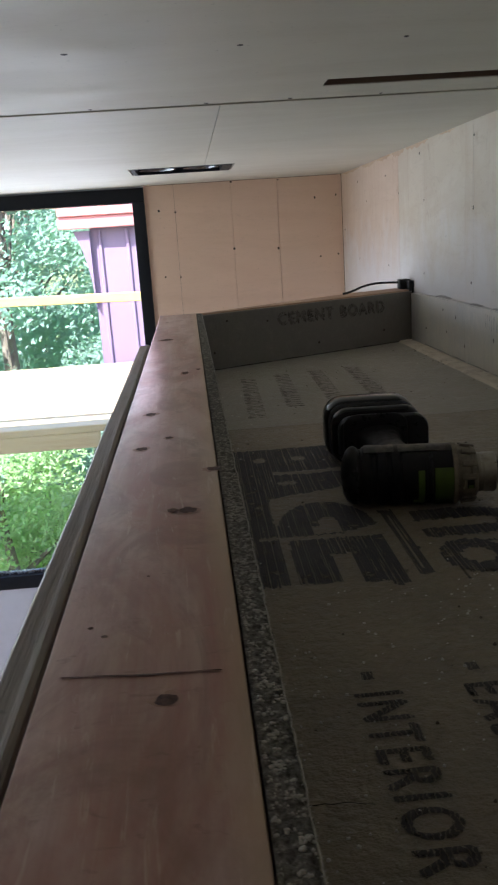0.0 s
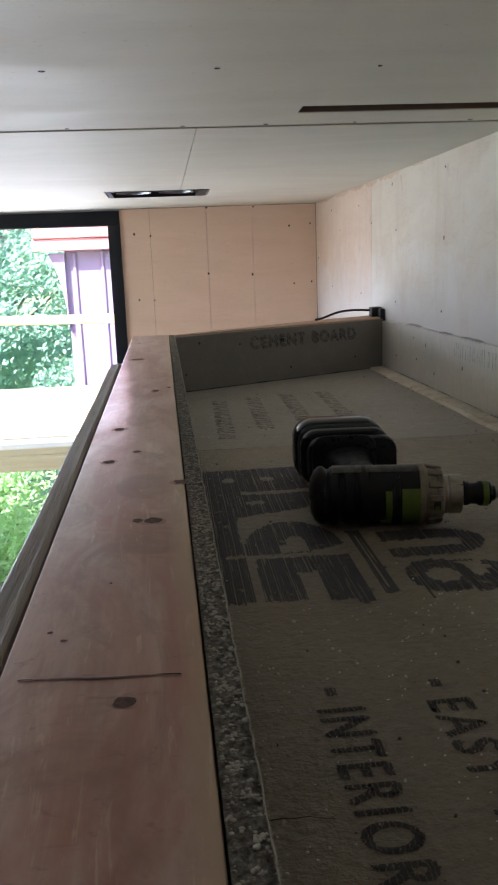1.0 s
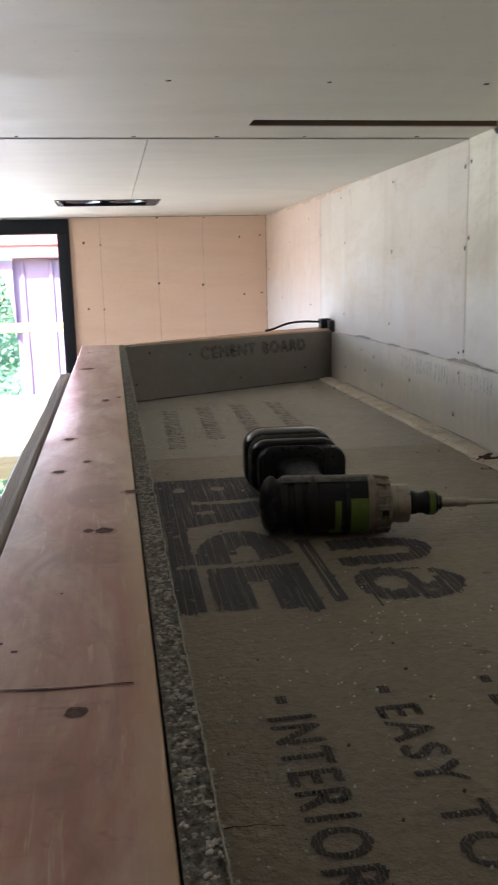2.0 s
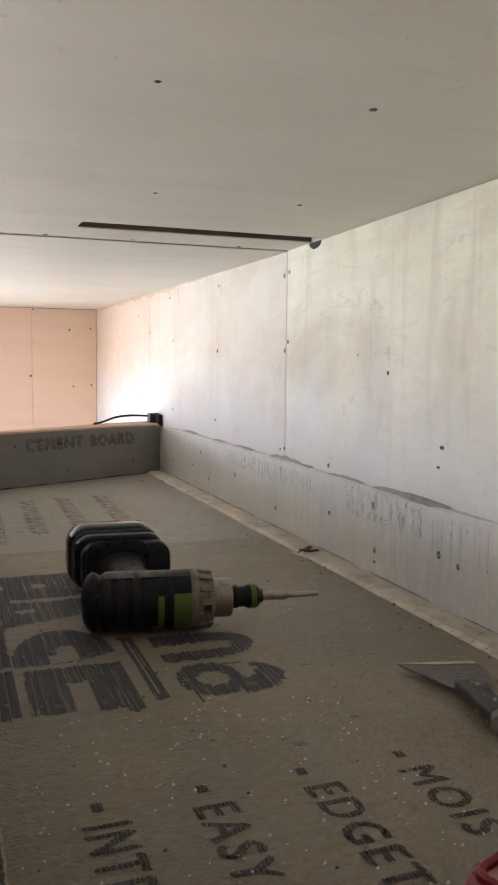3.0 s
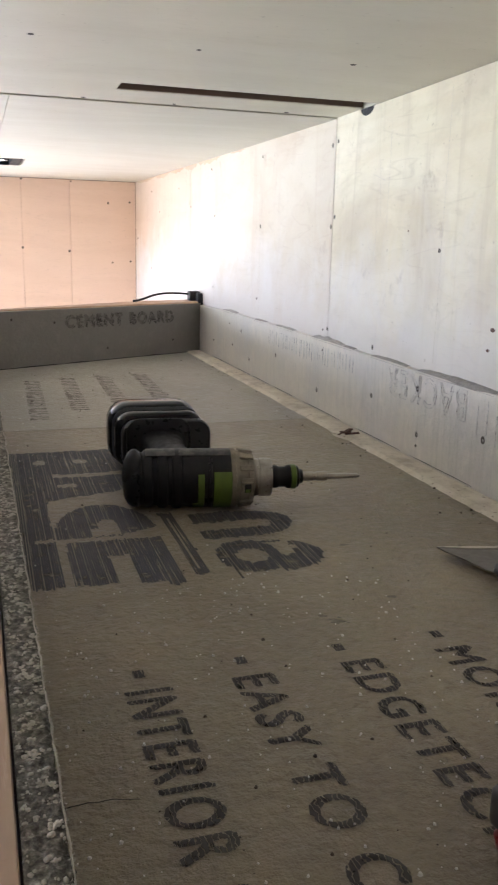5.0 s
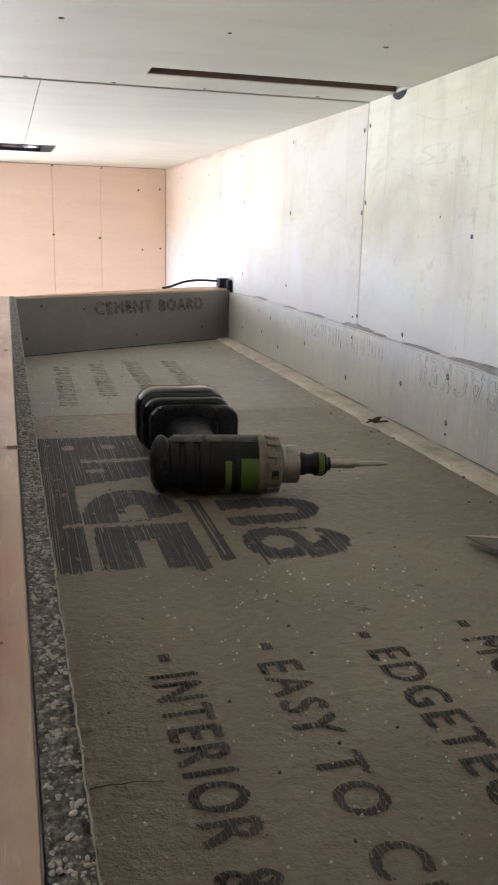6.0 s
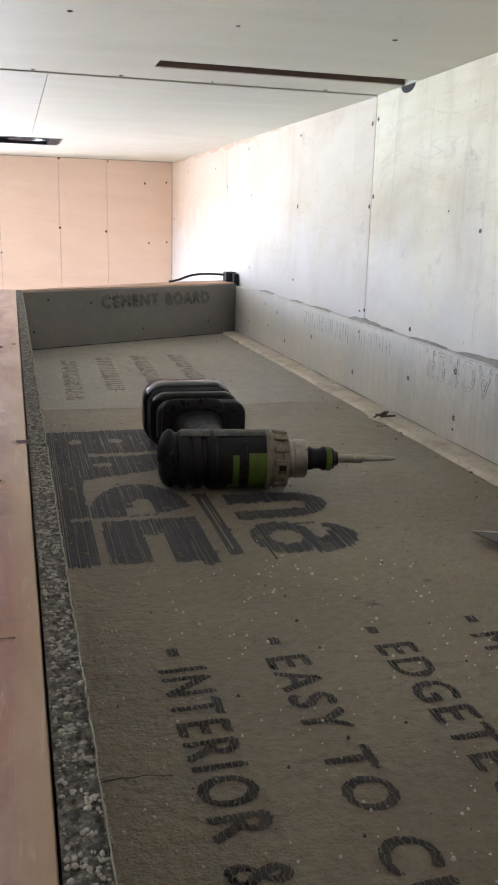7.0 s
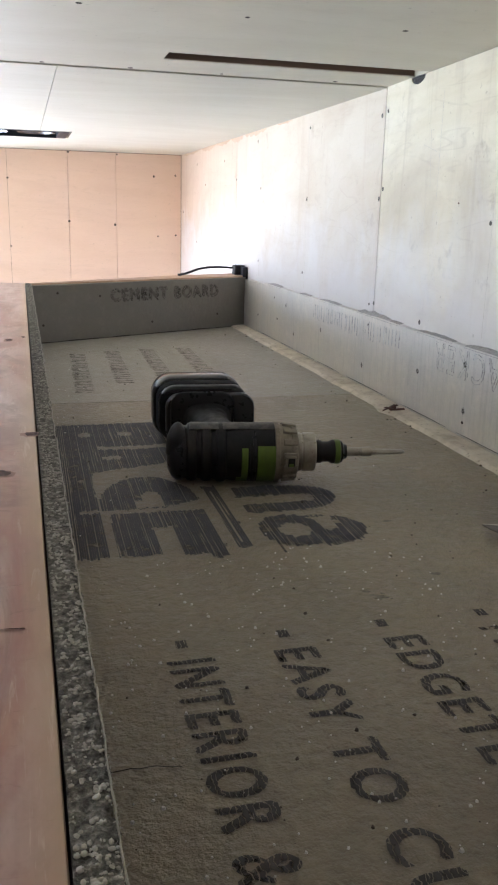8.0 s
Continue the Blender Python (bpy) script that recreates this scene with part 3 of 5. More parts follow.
# torn brown veneer along the top edge of the far sheets
for y0, y1, deep in ((1.98, 2.10, 0.006), (2.20, 2.42, 0.012), (2.44, 2.58, 0.020), (2.60, 2.78, 0.012), (2.80, 3.02, 0.016), (3.06, 3.36, 0.010)):
    bm = bmesh.new()
    n = 14
    top = [bm.verts.new((SIDE + 0.0057, y0 + (y1 - y0) * k / n, CEIL - 0.0022)) for k in range(n + 1)]
    low = [bm.verts.new((SIDE + 0.0057, y0 + (y1 - y0) * k / n, CEIL - 0.003 - deep * math.sin(math.pi * (0.04 + 0.92 * k / n)) ** 0.5 * random.uniform(0.35, 1.0))) for k in range(n + 1)]
    for k in range(n):
        bm.faces.new((top[k], top[k + 1], low[k + 1], low[k]))
    part("torn_veneer", bm, torn_ply, wall_side, "torn brown inner ply")
# knots in the veneer
for y, z, s in ((0.915, 0.212, 0.0042), (0.922, 0.185, 0.003), (3.37, 0.315, 0.006), (1.155, 0.335, 0.002)):
    bm = bmesh.new()
    bmesh.ops.create_circle(bm, cap_ends=True, segments=12, radius=s, matrix=pose(SIDE + 0.0056, y, z, 0, 90, 0) @ Matrix.Diagonal((0.7, 1.3, 1, 1)))
    part("knot", bm, knot_brown, wall_side)

# ---------------------------------------------------------------- far wall with the window opening
wall_far = tagged(new("wall_north"), "pinkish plywood sheets with screws beside a window", "wall", kind="structure")
for x0, x1 in ((-0.175, -0.058), (-0.058, 0.166), (0.166, 0.349), (0.349, 0.605)):
    part("plywood_sheet", block((x0 + 0.0005, FAR, ROOM_Z), (x1 - 0.0005, FAR + 0.018, CEIL - 0.0015)), ply_far, wall_far)
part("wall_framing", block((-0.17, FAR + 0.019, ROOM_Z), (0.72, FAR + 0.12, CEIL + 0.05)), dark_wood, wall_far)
part("wall_framing", block((ROOM_X - 0.1, FAR + 0.0, ROOM_Z), (WIN_X0, FAR + 0.12, CEIL + 0.05)), room_white, wall_far)
part("wall_below_window", block((WIN_X0, FAR, ROOM_Z), (-0.176, FAR + 0.12, WIN_Z0)), white_paint, wall_far, "white painted wall below the window")
part("lintel", block((WIN_X0, FAR, WIN_Z1), (-0.176, FAR + 0.12, CEIL + 0.05)), white_paint, wall_far)
far_spots = [(x, FAR, z) for x, z in ((-0.057, 0.424), (-0.121, 0.433), (-0.117, 0.177), (-0.056, 0.173), (0.169, 0.525), (0.166, 0.27), (0.354, 0.523), (0.343, 0.26),
                                      (0.497, 0.446), (0.582, 0.452), (0.512, 0.218), (0.584, 0.223), (0.16, 0.02), (0.35, 0.02))]
screws(wall_far, far_spots, (0, -1, 0), 1.25)


def build_window():
    ob = tagged(new("window_1"), "black aluminium window looking onto trees and scaffolding", "window", kind="structure")
    f, y0, y1 = 0.047, FAR - 0.012, FAR + 0.07
    rails = {"top_rail": ((WIN_X0, WIN_Z1 - 0.055), (WIN_X1, WIN_Z1)), "bottom_rail": ((WIN_X0, WIN_Z0), (WIN_X1, WIN_Z0 + 0.06)),
             "jamb": ((WIN_X1 - f, WIN_Z0 + 0.06), (WIN_X1, WIN_Z1 - 0.055)), "left_jamb": ((WIN_X0, WIN_Z0 + 0.06), (WIN_X0 + f, WIN_Z1 - 0.055)),
             "mullion": ((-1.25, WIN_Z0 + 0.06), (-1.19, WIN_Z1 - 0.055))}
    for name, (a, b) in rails.items():
        part("jamb" if "jamb" in name else name, block((a[0], y0, a[1]), (b[0], y1, b[1]), 0.003), frame_black, ob, smooth=True)
    for name, (a, b) in rails.items():
        if name == "bottom_rail":
            part("glazing_bead", block((a[0] + f, FAR + 0.012, b[1]), (b[0] - f, FAR + 0.03, b[1] + 0.014), 0.002), blue_steel, ob)
    for x0, x1 in ((WIN_X0 + f, -1.25), (-1.19, WIN_X1 - f)):
        p = part("pane", block((x0, FAR + 0.034, WIN_Z0 + 0.06), (x1, FAR + 0.040, WIN_Z1 - 0.055)), glass, ob)
        p.visible_shadow = False
    return ob


build_window()

# ---------------------------------------------------------------- the rest of the room, closed round the camera
floor_room = tagged(new("floor", mesh_of("floor", block((ROOM_X - 0.1, ROOM_Y - 0.1, ROOM_Z - 0.1), (0.72, FAR + 0.12, ROOM_Z)), room_floor)), "dusty plywood subfloor", "floor", kind="structure")
# unseen wall, added close and dark to cut light behind the camera
wall_back = tagged(new("wall_south", mesh_of("wall_south", block((ROOM_X, ROOM_Y - 0.1, ROOM_Z), (0.72, ROOM_Y, CEIL + 0.07)), dark_wood)), "unseen dark timber wall set close to cut light", "wall", kind="structure")


def build_side_window_wall():
    ob = tagged(new("wall_west"), "plain plywood-lined wall with an assumed wide window", "wall", kind="structure")
    x0, x1 = ROOM_X - 0.1, ROOM_X
    y0, y1, z0, z1 = 1.0, 2.9, -0.9, 0.48
    for a, b in (((x0, ROOM_Y, ROOM_Z), (x1, FAR, z0)), ((x0, ROOM_Y, z1), (x1, FAR, CEIL + 0.07)), ((x0, ROOM_Y, z0), (x1, y0, z1)), ((x0, y1, z0), (x1, FAR, z1))):
        part("wall_panel", block(a, b), room_white, ob)
    return ob


build_side_window_wall()

# ---------------------------------------------------------------- the raised box: base, curb, boards
BOX_Y0 = -0.55
base = tagged(new("wall_inner", mesh_of("wall_inner", block((-0.100, BOX_Y0, ROOM_Z), (SIDE + 0.0055, 1.95, -0.0135)), room_white)), "plain framed base below the raised box", "wall", kind="structure")

box_floor = tagged(new("box_floor"), "brown-grey cement board floor with black printed lettering", "floor", kind="structure")
for y0, y1 in ((BOX_Y0, -0.133), (-0.131, 1.392), (1.3945, 2.42)):
    bm = block((-0.012, y0, -0.0127), (SIDE - 0.004, y1, 0.0))
    part("cement_board", bm, cement_second if y0 > 1 else cement_floor, box_floor)


def curb():
    """The fir top of the low wall along the box, with knots and a lifted split."""
    ob = thing("curb_board", "pinkish planed fir board with knots capping a low wall", "board")
    bm = block((-0.1015, BOX_Y0, CURB_H - 0.038), (-0.0143, 2.040, CURB_H), 0.0022, 2)
    part("board", bm, fir, ob, smooth=True)
    for x, y, rx, ry in ((-0.038, 0.539, 0.0062, 0.012), (-0.0485, 0.541, 0.004, 0.008), (-0.0475, 0.302, 0.0048, 0.0085), (-0.076, 0.868, 0.006, 0.014), (-0.018, 0.637, 0.0055, 0.011), (-0.078, 0.72, 0.006, 0.011),
                         (-0.055, 0.755, 0.004, 0.009), (-0.04, 1.13, 0.005, 0.02), (-0.022, 1.155, 0.003, 0.012), (-0.075, 1.53, 0.012, 0.025), (-0.085, 0.372, 0.0016, 0.0025), (-0.0775, 0.362, 0.0018, 0.0028), (-0.06, 0.43, 0.001, 0.002)):
        bm = bmesh.new()
        ring = [bm.verts.new((x + 1.0 * rx * math.cos(a) * random.uniform(0.75, 1.1), y + 0.58 * ry * math.sin(a) * random.uniform(0.75, 1.1), CURB_H + 0.0003)) for a in (k * math.tau / 14 for k in range(14))]
        bm.faces.new(ring)
        part("knot", bm, knot_brown, ob, "dark brown knot")
        if rx > 0.0035:
            bm = bmesh.new()
            bm.faces.new([bm.verts.new((x + 1.5 * rx * math.cos(a) * random.uniform(0.6, 1.2), y + 0.8 * ry * math.sin(a) * random.uniform(0.6, 1.2), CURB_H + 0.00015)) for a in (k * math.tau / 16 for k in range(16))])
            part("knot_ring", bm, knot_halo, ob, "reddish wood round a knot")
    # a lifted sliver across the board, thicker in its middle
    bm = bmesh.new()
    n = 18
    rows = []
    for k in range(n + 1):
        s = k / n
        x = -0.0925 + s * 0.068
        y = 0.3265 - 0.006 * s + 0.0006 * math.sin(9 * s)
        half = 0.0009 * math.sin(math.pi * min(1, s * 0.95 + 0.04)) + 0.00015
        rows.append([bm.verts.new((x, y + half, CURB_H + 0.0002)), bm.verts.new((x, y - half, CURB_H + 0.0009))])
    for a, b in zip(rows, rows[1:]):
        bm.faces.new((a[0], b[0], b[1], a[1]))
    part("split", bm, knot_brown, ob, "dark split across the grain")
    return ob


curb()


def grey_trim():
    """A weathered grooved strip along the outer side of the curb."""
    ob = thing("trim_strip", "weathered grey grooved wooden strip beside the curb", "trim")
    prof = [(-0.1250, 0.06), (-0.1250, 0.131), (-0.1238, 0.1375), (-0.1205, 0.1420), (-0.1150, 0.1428), (-0.1125, 0.1426), (-0.1100, 0.1430), (-0.1070, 0.1438), (-0.1040, 0.1425), (-0.1026, 0.139), (-0.1022, 0.06)]
    bm = bmesh.new()
    ends = []
    for k in range(41):
        y = BOX_Y0 + (1.50 - BOX_Y0) * k / 40
        ends.append([bm.verts.new((x + 0.0012 * noise.noise((x * 20, y * 4, 1)) * (z > 0.1), y, z + 0.0015 * noise.noise((x * 60, y * 5, 7)) * (z > 0.1))) for x, z in prof])
    n = len(prof)
    for a, b in zip(ends, ends[1:]):
        for j in range(n):
            bm.faces.new((a[j], a[(j + 1) % n], b[(j + 1) % n], b[j]))
    bm.faces.new(ends[0]), bm.faces.new(ends[-1])
    part("strip", bm, grey_wood, ob, smooth=True)
    return ob


grey_trim()


def side_board():
    """Cement board standing against the curb; its rough-cut edge shows the crumbly core."""
    ob = thing("curb_cement_board", "grey cement board lining the curb with a crumbly cut edge", "cement board")
    bm = bmesh.new()
    y0, y1, rows, cols = BOX_Y0, 2.038, 900, 7
    grid = []
    for k in range(rows + 1):
        y = y0 + (y1 - y0) * k / rows
        ragged = 0.0013 * noise.noise((1, y * 55, 3)) + 0.0011 * noise.noise((4, y * 180, 9)) + 0.0006 * random.uniform(-1, 1)
        line = []
        for j in range(cols + 1):
            s = j / cols
            x = -0.0134 + s * (0.0134 + ragged)
            z = CURB_H - 0.0012 + 0.0013 * noise.noise((x * 300, y * 300, 2)) + 0.0008 * noise.noise((x * 700, y * 700, 5)) - 0.0022 * max(0, s - 0.75) * 4 * (0.5 + noise.noise((0, y * 90, 1)))
            line.append(bm.verts.new((x, y, z)))
        line.append(bm.verts.new((-0.0002, y, CURB_H - 0.006)))
        line.append(bm.verts.new((0.0, y, -0.0005)))
        grid.append(line)
    for a, b in zip(grid, grid[1:]):
        for j in range(len(a) - 1):
            f = bm.faces.new((a[j], a[j + 1], b[j + 1], b[j]))
            f.material_index = 1 if j >= cols + 1 else 0
    left = [(r[0], bm.verts.new((-0.0134, r[0].co.y, 0))) for r in grid[::30]]
    for (a, al), (b, bl) in zip(left, left[1:]):
        bm.faces.new((a, b, bl, al))
    part("board", bm, [core, cement_dark], ob)
    # pale beads of aggregate set in the cut edge
    ball = bmesh.new()
    bmesh.ops.create_icosphere(ball, subdivisions=1, radius=1.0)
    unit = [v.co.copy() for v in ball.verts]
    tris = [[v.index for v in f.verts] for f in ball.faces]
    ball.free()
    verts, faces = [], []
    for k in range(7000):
        y = random.uniform(-0.1, 2.03) if k > 2100 else random.uniform(0.1, 0.75)
        x = random.uniform(-0.0124, -0.0008)
        if noise.noise((x * 190, y * 190, 4)) < 0.04:
            continue
        r = random.choice((0.0004, 0.0005, 0.0006, 0.0008, 0.0010, 0.0011)) * (0.95 if y < 0.55 else 0.72)
        z = CURB_H - 0.0012 + 0.0013 * noise.noise((x * 300, y * 300, 2)) + 0.0002
        n = len(verts)
        sx, sy = random.uniform(0.7, 1.3), random.uniform(0.7, 1.5)
        verts += [(x + c.x * r * sx, y + c.y * r * sy, z + c.z * r * 0.5) for c in unit]
        faces += [tuple(n + i for i in t) for t in tris]
    me = bpy.data.meshes.new("aggregate")
    me.from_pydata(verts, [], faces)
    me.materials.append(bead_grey)
    me.shade_smooth()
    beads = new("aggregate", me)
    beads.parent = ob
    tagged(beads, "pale beads of aggregate", kind="stuff")
    # a pale curled lip of glass mesh along the inner arris
    bm = bmesh.new()
    rows = []
    for k in range(1500):
        y = -0.1 + 2.13 * k / 1499
        x = 0.0001 + 0.0011 * noise.noise((1, y * 38, 3)) + 0.0006 * noise.noise((4, y * 160, 9))
        hgt = 0.0007 * noise.noise((2, y * 70, 5)) + 0.0004 * noise.noise((2, y * 300, 5))
        wd = 0.0004 + 0.0003 * noise.noise((8, y * 120, 2))
        z = CURB_H - 0.0013 + hgt
        rows.append([bm.verts.new(p) for p in ((x - wd, y, z - 0.0008), (x - wd * 0.5, y, z + 0.0003), (x + wd * 0.6, y, z), (x + wd, y, z - 0.0022))])
    for a, b in zip(rows, rows[1:]):
        for j in range(3):
            bm.faces.new((a[j], a[j + 1], b[j + 1], b[j]))
    part("mesh_lip", bm, bead_grey, ob, "pale frayed lip of glass mesh", True)
    # torn threads of it
    verts, faces = [], []
    for k in range(420):
        y = random.uniform(0.1, 1.9) if k > 180 else random.uniform(0.1, 0.6)
        a, l, wdt = random.uniform(-1.0, 1.0), random.uniform(0.0005, 0.0017), random.uniform(0.0001, 0.0003)
        x, z = random.uniform(-0.0014, 0.0006), CURB_H - random.uniform(0.0005, 0.003)
        n = len(verts)
        dx, dy = l * math.cos(a) * 0.7, l * math.sin(a) * 1.6
        verts += [(x, y - wdt, z), (x, y + wdt, z), (x + dx, y + dy + wdt, z + 0.0006), (x + dx, y + dy - wdt, z + 0.0002)]
        faces.append((n, n + 1, n + 2, n + 3))
    me = bpy.data.meshes.new("fibres")
    me.from_pydata(verts, [], faces)
    me.materials.append(bead_grey)
    fr = new("fibres", me)
    fr.parent = ob
    tagged(fr, "frayed glass-fibre threads", kind="stuff")
    return ob


side_board()


# slanting end of the box
ALONG = (END_B - END_A).normalized()
BACK = Vector((-ALONG.y, ALONG.x, 0))
END_M = Matrix(((ALONG.x, BACK.x, 0, END_A.x), (ALONG.y, BACK.y, 0, END_A.y), (0, 0, 1, 0), (0, 0, 0, 1)))
END_L = (END_B - END_A).length


def end_wall():
    ob = thing("end_cement_board", "dark grey cement board closing the end of the box", "cement board")
    part("board", block((0.0, 0.0, 0.0), (END_L - 0.001, 0.0127, END_H), 0.0008, 1, m=END_M), cement_dark, ob)
    for word, s in (("CEMENT", 0.233), ("BOARD", 0.431)):
        part("lettering", lettering(word, 0.042, END_M @ pose(s, -0.0006, 0.0890, 90, 0, 0), 0.96), ink_end, ob, "dark printed word " + word)
        part("double_print", lettering(word, 0.042, END_M @ pose(s - 0.005, -0.0009, 0.0935, 90, 0, 0), 0.96), ink_end, ob)
    # the ragged dark joint at its foot
    bm = bmesh.new()
    prev = None
    for k in range(61):
        q = k / 60
        cur = [bm.verts.new(END_M @ Vector((END_L * q, -0.0008, z))) for z in (0.0004, 0.0022 + 0.0022 * noise.noise((q * 14, 3, 1)) + 0.0014 * noise.noise((q * 60, 3, 1)))]
        if prev:
            bm.faces.new((prev[0], cur[0], cur[1], prev[1]))
        prev = cur
    part("open_joint", bm, black_hole, ob, "ragged dark joint")
    for s, z in ((0.082, 0.118), (0.041, 0.043), (0.200, 0.106), (0.358, 0.032), (0.375, 0.118), (0.58, 0.04)):
        ob2 = new("screw", SCREW)
        ob2.parent = ob
        ob2.matrix_basis = Matrix.Translation(END_M @ Vector((s, 0, z))) @ (-BACK).to_track_quat("X", "Z").to_matrix().to_4x4()
    return ob


end_wall()


def end_plate():
    """Timber top of the low end wall, wider where it meets the long wall."""
    ob = thing("end_top_plate", "raw fir plate on top of the low end wall", "board")
    a, b = END_M @ Vector((0, 0.013, 0)), END_M @ Vector((END_L, 0.013, 0))
    out = [(a.x + 0.004, a.y), (SIDE + 0.0055, b.y - 0.004), (SIDE + 0.0055, b.y + 0.10), (0.40, 2.36), (a.x + 0.004, a.y + 0.014)]
    part("plate", prism(out, 0.038, Matrix.Translation((0, 0, END_H - 0.034)), 0.0012), fir_end, ob)
    part("stud_wall", prism([(p[0], p[1] + 0.0005) for p in out], END_H - 0.0345 - ROOM_Z, Matrix.Translation((0, 0, ROOM_Z))), dark_wood, ob)
    return ob


end_plate()


def strip_board():
    """Pale cement board along the foot of the long wall, its top edge smeared with mortar."""
    ob = thing("wall_cement_board", "pale grey cement board strip along the plywood wall foot", "cement board")
    bm = bmesh.new()
    grid = []
    for k in range(241):
        y = BOX_Y0 + (2.352 - BOX_Y0) * k / 240
        top = 0.1385 + 0.0014 * noise.noise((3, y * 9, 1)) - 0.006 * max(0, y - 2.1) * 4 - 0.004 * max(0.0, min(1.0, (1.5 - y) / 0.45))
        grid.append([bm.verts.new((SIDE - 0.0042, y, 0.0)), bm.verts.new((SIDE - 0.0042, y, top - 0.0012)), bm.verts.new((SIDE - 0.003, y, top)), bm.verts.new((SIDE + 0.0055, y, top))])
    for a, b in zip(grid, grid[1:]):
        for j in range(3):
            bm.faces.new((a[j], a[j + 1], b[j + 1], b[j]))
    part("board", bm, cement_strip, ob)
    # smears of mortar along the top edge
    for y0, y1, hgt in ((0.885, 1.085, 0.011), (1.12, 1.24, 0.005), (1.31, 1.36, 0.004), (1.36, 1.50, 0.012), (1.60, 1.72, 0.005), (1.78, 1.86, 0.004), (2.0, 2.12, 0.008), (0.3, 0.62, 0.006)):
        bm = bmesh.new()
        n = 16
        rows = []
        for k in range(n + 1):
            s = k / n
            y = y0 + (y1 - y0) * s
            e = 0.62 * hgt * math.sin(math.pi * min(1, 0.03 + s * 0.94)) ** 0.6 * (0.75 + 0.5 * noise.noise((y * 40, 2, 2)))
            low = 0.004 * max(0.0, min(1.0, (1.5 - y) / 0.45))
            rows.append([bm.verts.new((SIDE - 0.0046, y, 0.1360 - low)), bm.verts.new((SIDE - 0.0015, y, 0.1385 - low + e * 0.5)), bm.verts.new((SIDE + 0.0045, y, 0.1390 - low + e)), bm.verts.new((SIDE + 0.0058, y, 0.1392 - low + e))])
        for a, b in zip(rows, rows[1:]):
            for j in range(3):
                bm.faces.new((a[j], a[j + 1], b[j + 1], b[j]))
        part("mortar_smear", bm, cement_strip_dark, ob, "grey smeared mortar", True)
    for y, z, s in ((1.697, 0.075, 1.5), (1.883, 0.04, 1.3), (1.46, 0.04, 1.5), (1.226, 0.072, 1.9), (1.076, 0.109, 2.1), (1.07, 0.041, 1.5), (1.07, 0.024, 1.2), (0.856, 0.066, 1.6), (0.90, 0.072, 1.5), (1.44, 0.12, 1.2), (2.05, 0.11, 1.2), (2.02, 0.06, 1.2), (2.2, 0.05, 1.0), (1.95, 0.10, 1.2)):
        screws(ob, [(SIDE - 0.0042, y, z)], (-1, 0, 0), s * 0.74)
    # crumbled pits round the larger screws
    for y, z in ((1.697, 0.075), (1.46, 0.04), (1.226, 0.072), (1.076, 0.109), (1.07, 0.041), (0.856, 0.066), (0.90, 0.072), (1.883, 0.04), (1.95, 0.10)):
        bm = bmesh.new()
        bm.faces.new([bm.verts.new((SIDE - 0.0044, y + 0.0052 * math.cos(a) * random.uniform(0.55, 1.2), z + 0.0006 + 0.0056 * math.sin(a) * random.uniform(0.55, 1.2))) for a in (k * math.tau / 15 for k in range(15))])
        part("screw_pit", bm, cement_strip_dark, ob, "crumbled pit round a screw")
    # the open dark joint above the mortar
    y = 0.55
    while y < 2.2:
        l = random.uniform(0.05, 0.22)
        bm = bmesh.new()
        prev = None
        for k in range(13):
            q = k / 12
            h = 0.0003 + 0.0011 * math.sin(math.pi * q) * (0.7 + 0.6 * noise.noise((y * 9, q * 6, 2)))
            cur = (bm.verts.new((SIDE - 0.0045, y + l * q, 0.0050)), bm.verts.new((SIDE - 0.0045, y + l * q, 0.0052 + h)))
            if prev:
                bm.faces.new((prev[0], cur[0], cur[1], prev[1]))
            prev = cur
        part("open_joint", bm, black_hole, ob, "dark open joint")
        y += l + random.uniform(0.0, 0.09)
    # the printed word stands on its head
    m = Matrix(((0, 0, -1, SIDE - 0.0047), (1, 0, 0, 0), (0, -1, 0, 0), (0, 0, 0, 1)))
    part("lettering", lettering("BACKER", 0.062, Matrix.Translation((0, 0.940, 0.129)) @ m, 0.88, 0.0005), ink_strip, ob, "faint grey printed word BACKER")
    bm = bmesh.new()
    for k in range(34):
        y = 1.30 + 0.0135 * k + random.uniform(-0.003, 0.003)
        block((SIDE - 0.0048, y, 0.095 + random.uniform(-0.004, 0.004)), (SIDE - 0.0044, y + random.uniform(0.001, 0.004), 0.126), bm=bm)
    for y in (0.795, 0.812, 0.838, 0.851, 0.872, 0.893, 0.915):
        block((SIDE - 0.0048, y, 0.072 + random.uniform(-0.004, 0.004)), (SIDE - 0.0044, y + random.uniform(0.0008, 0.0016), 0.126), bm=bm)
    part("printed_bars", bm, ink_strip, ob)
    return ob


cement_strip_dark = cement("grey_mortar", (0.24, 0.225, 0.21), (0.32, 0.30, 0.28))
strip_board()


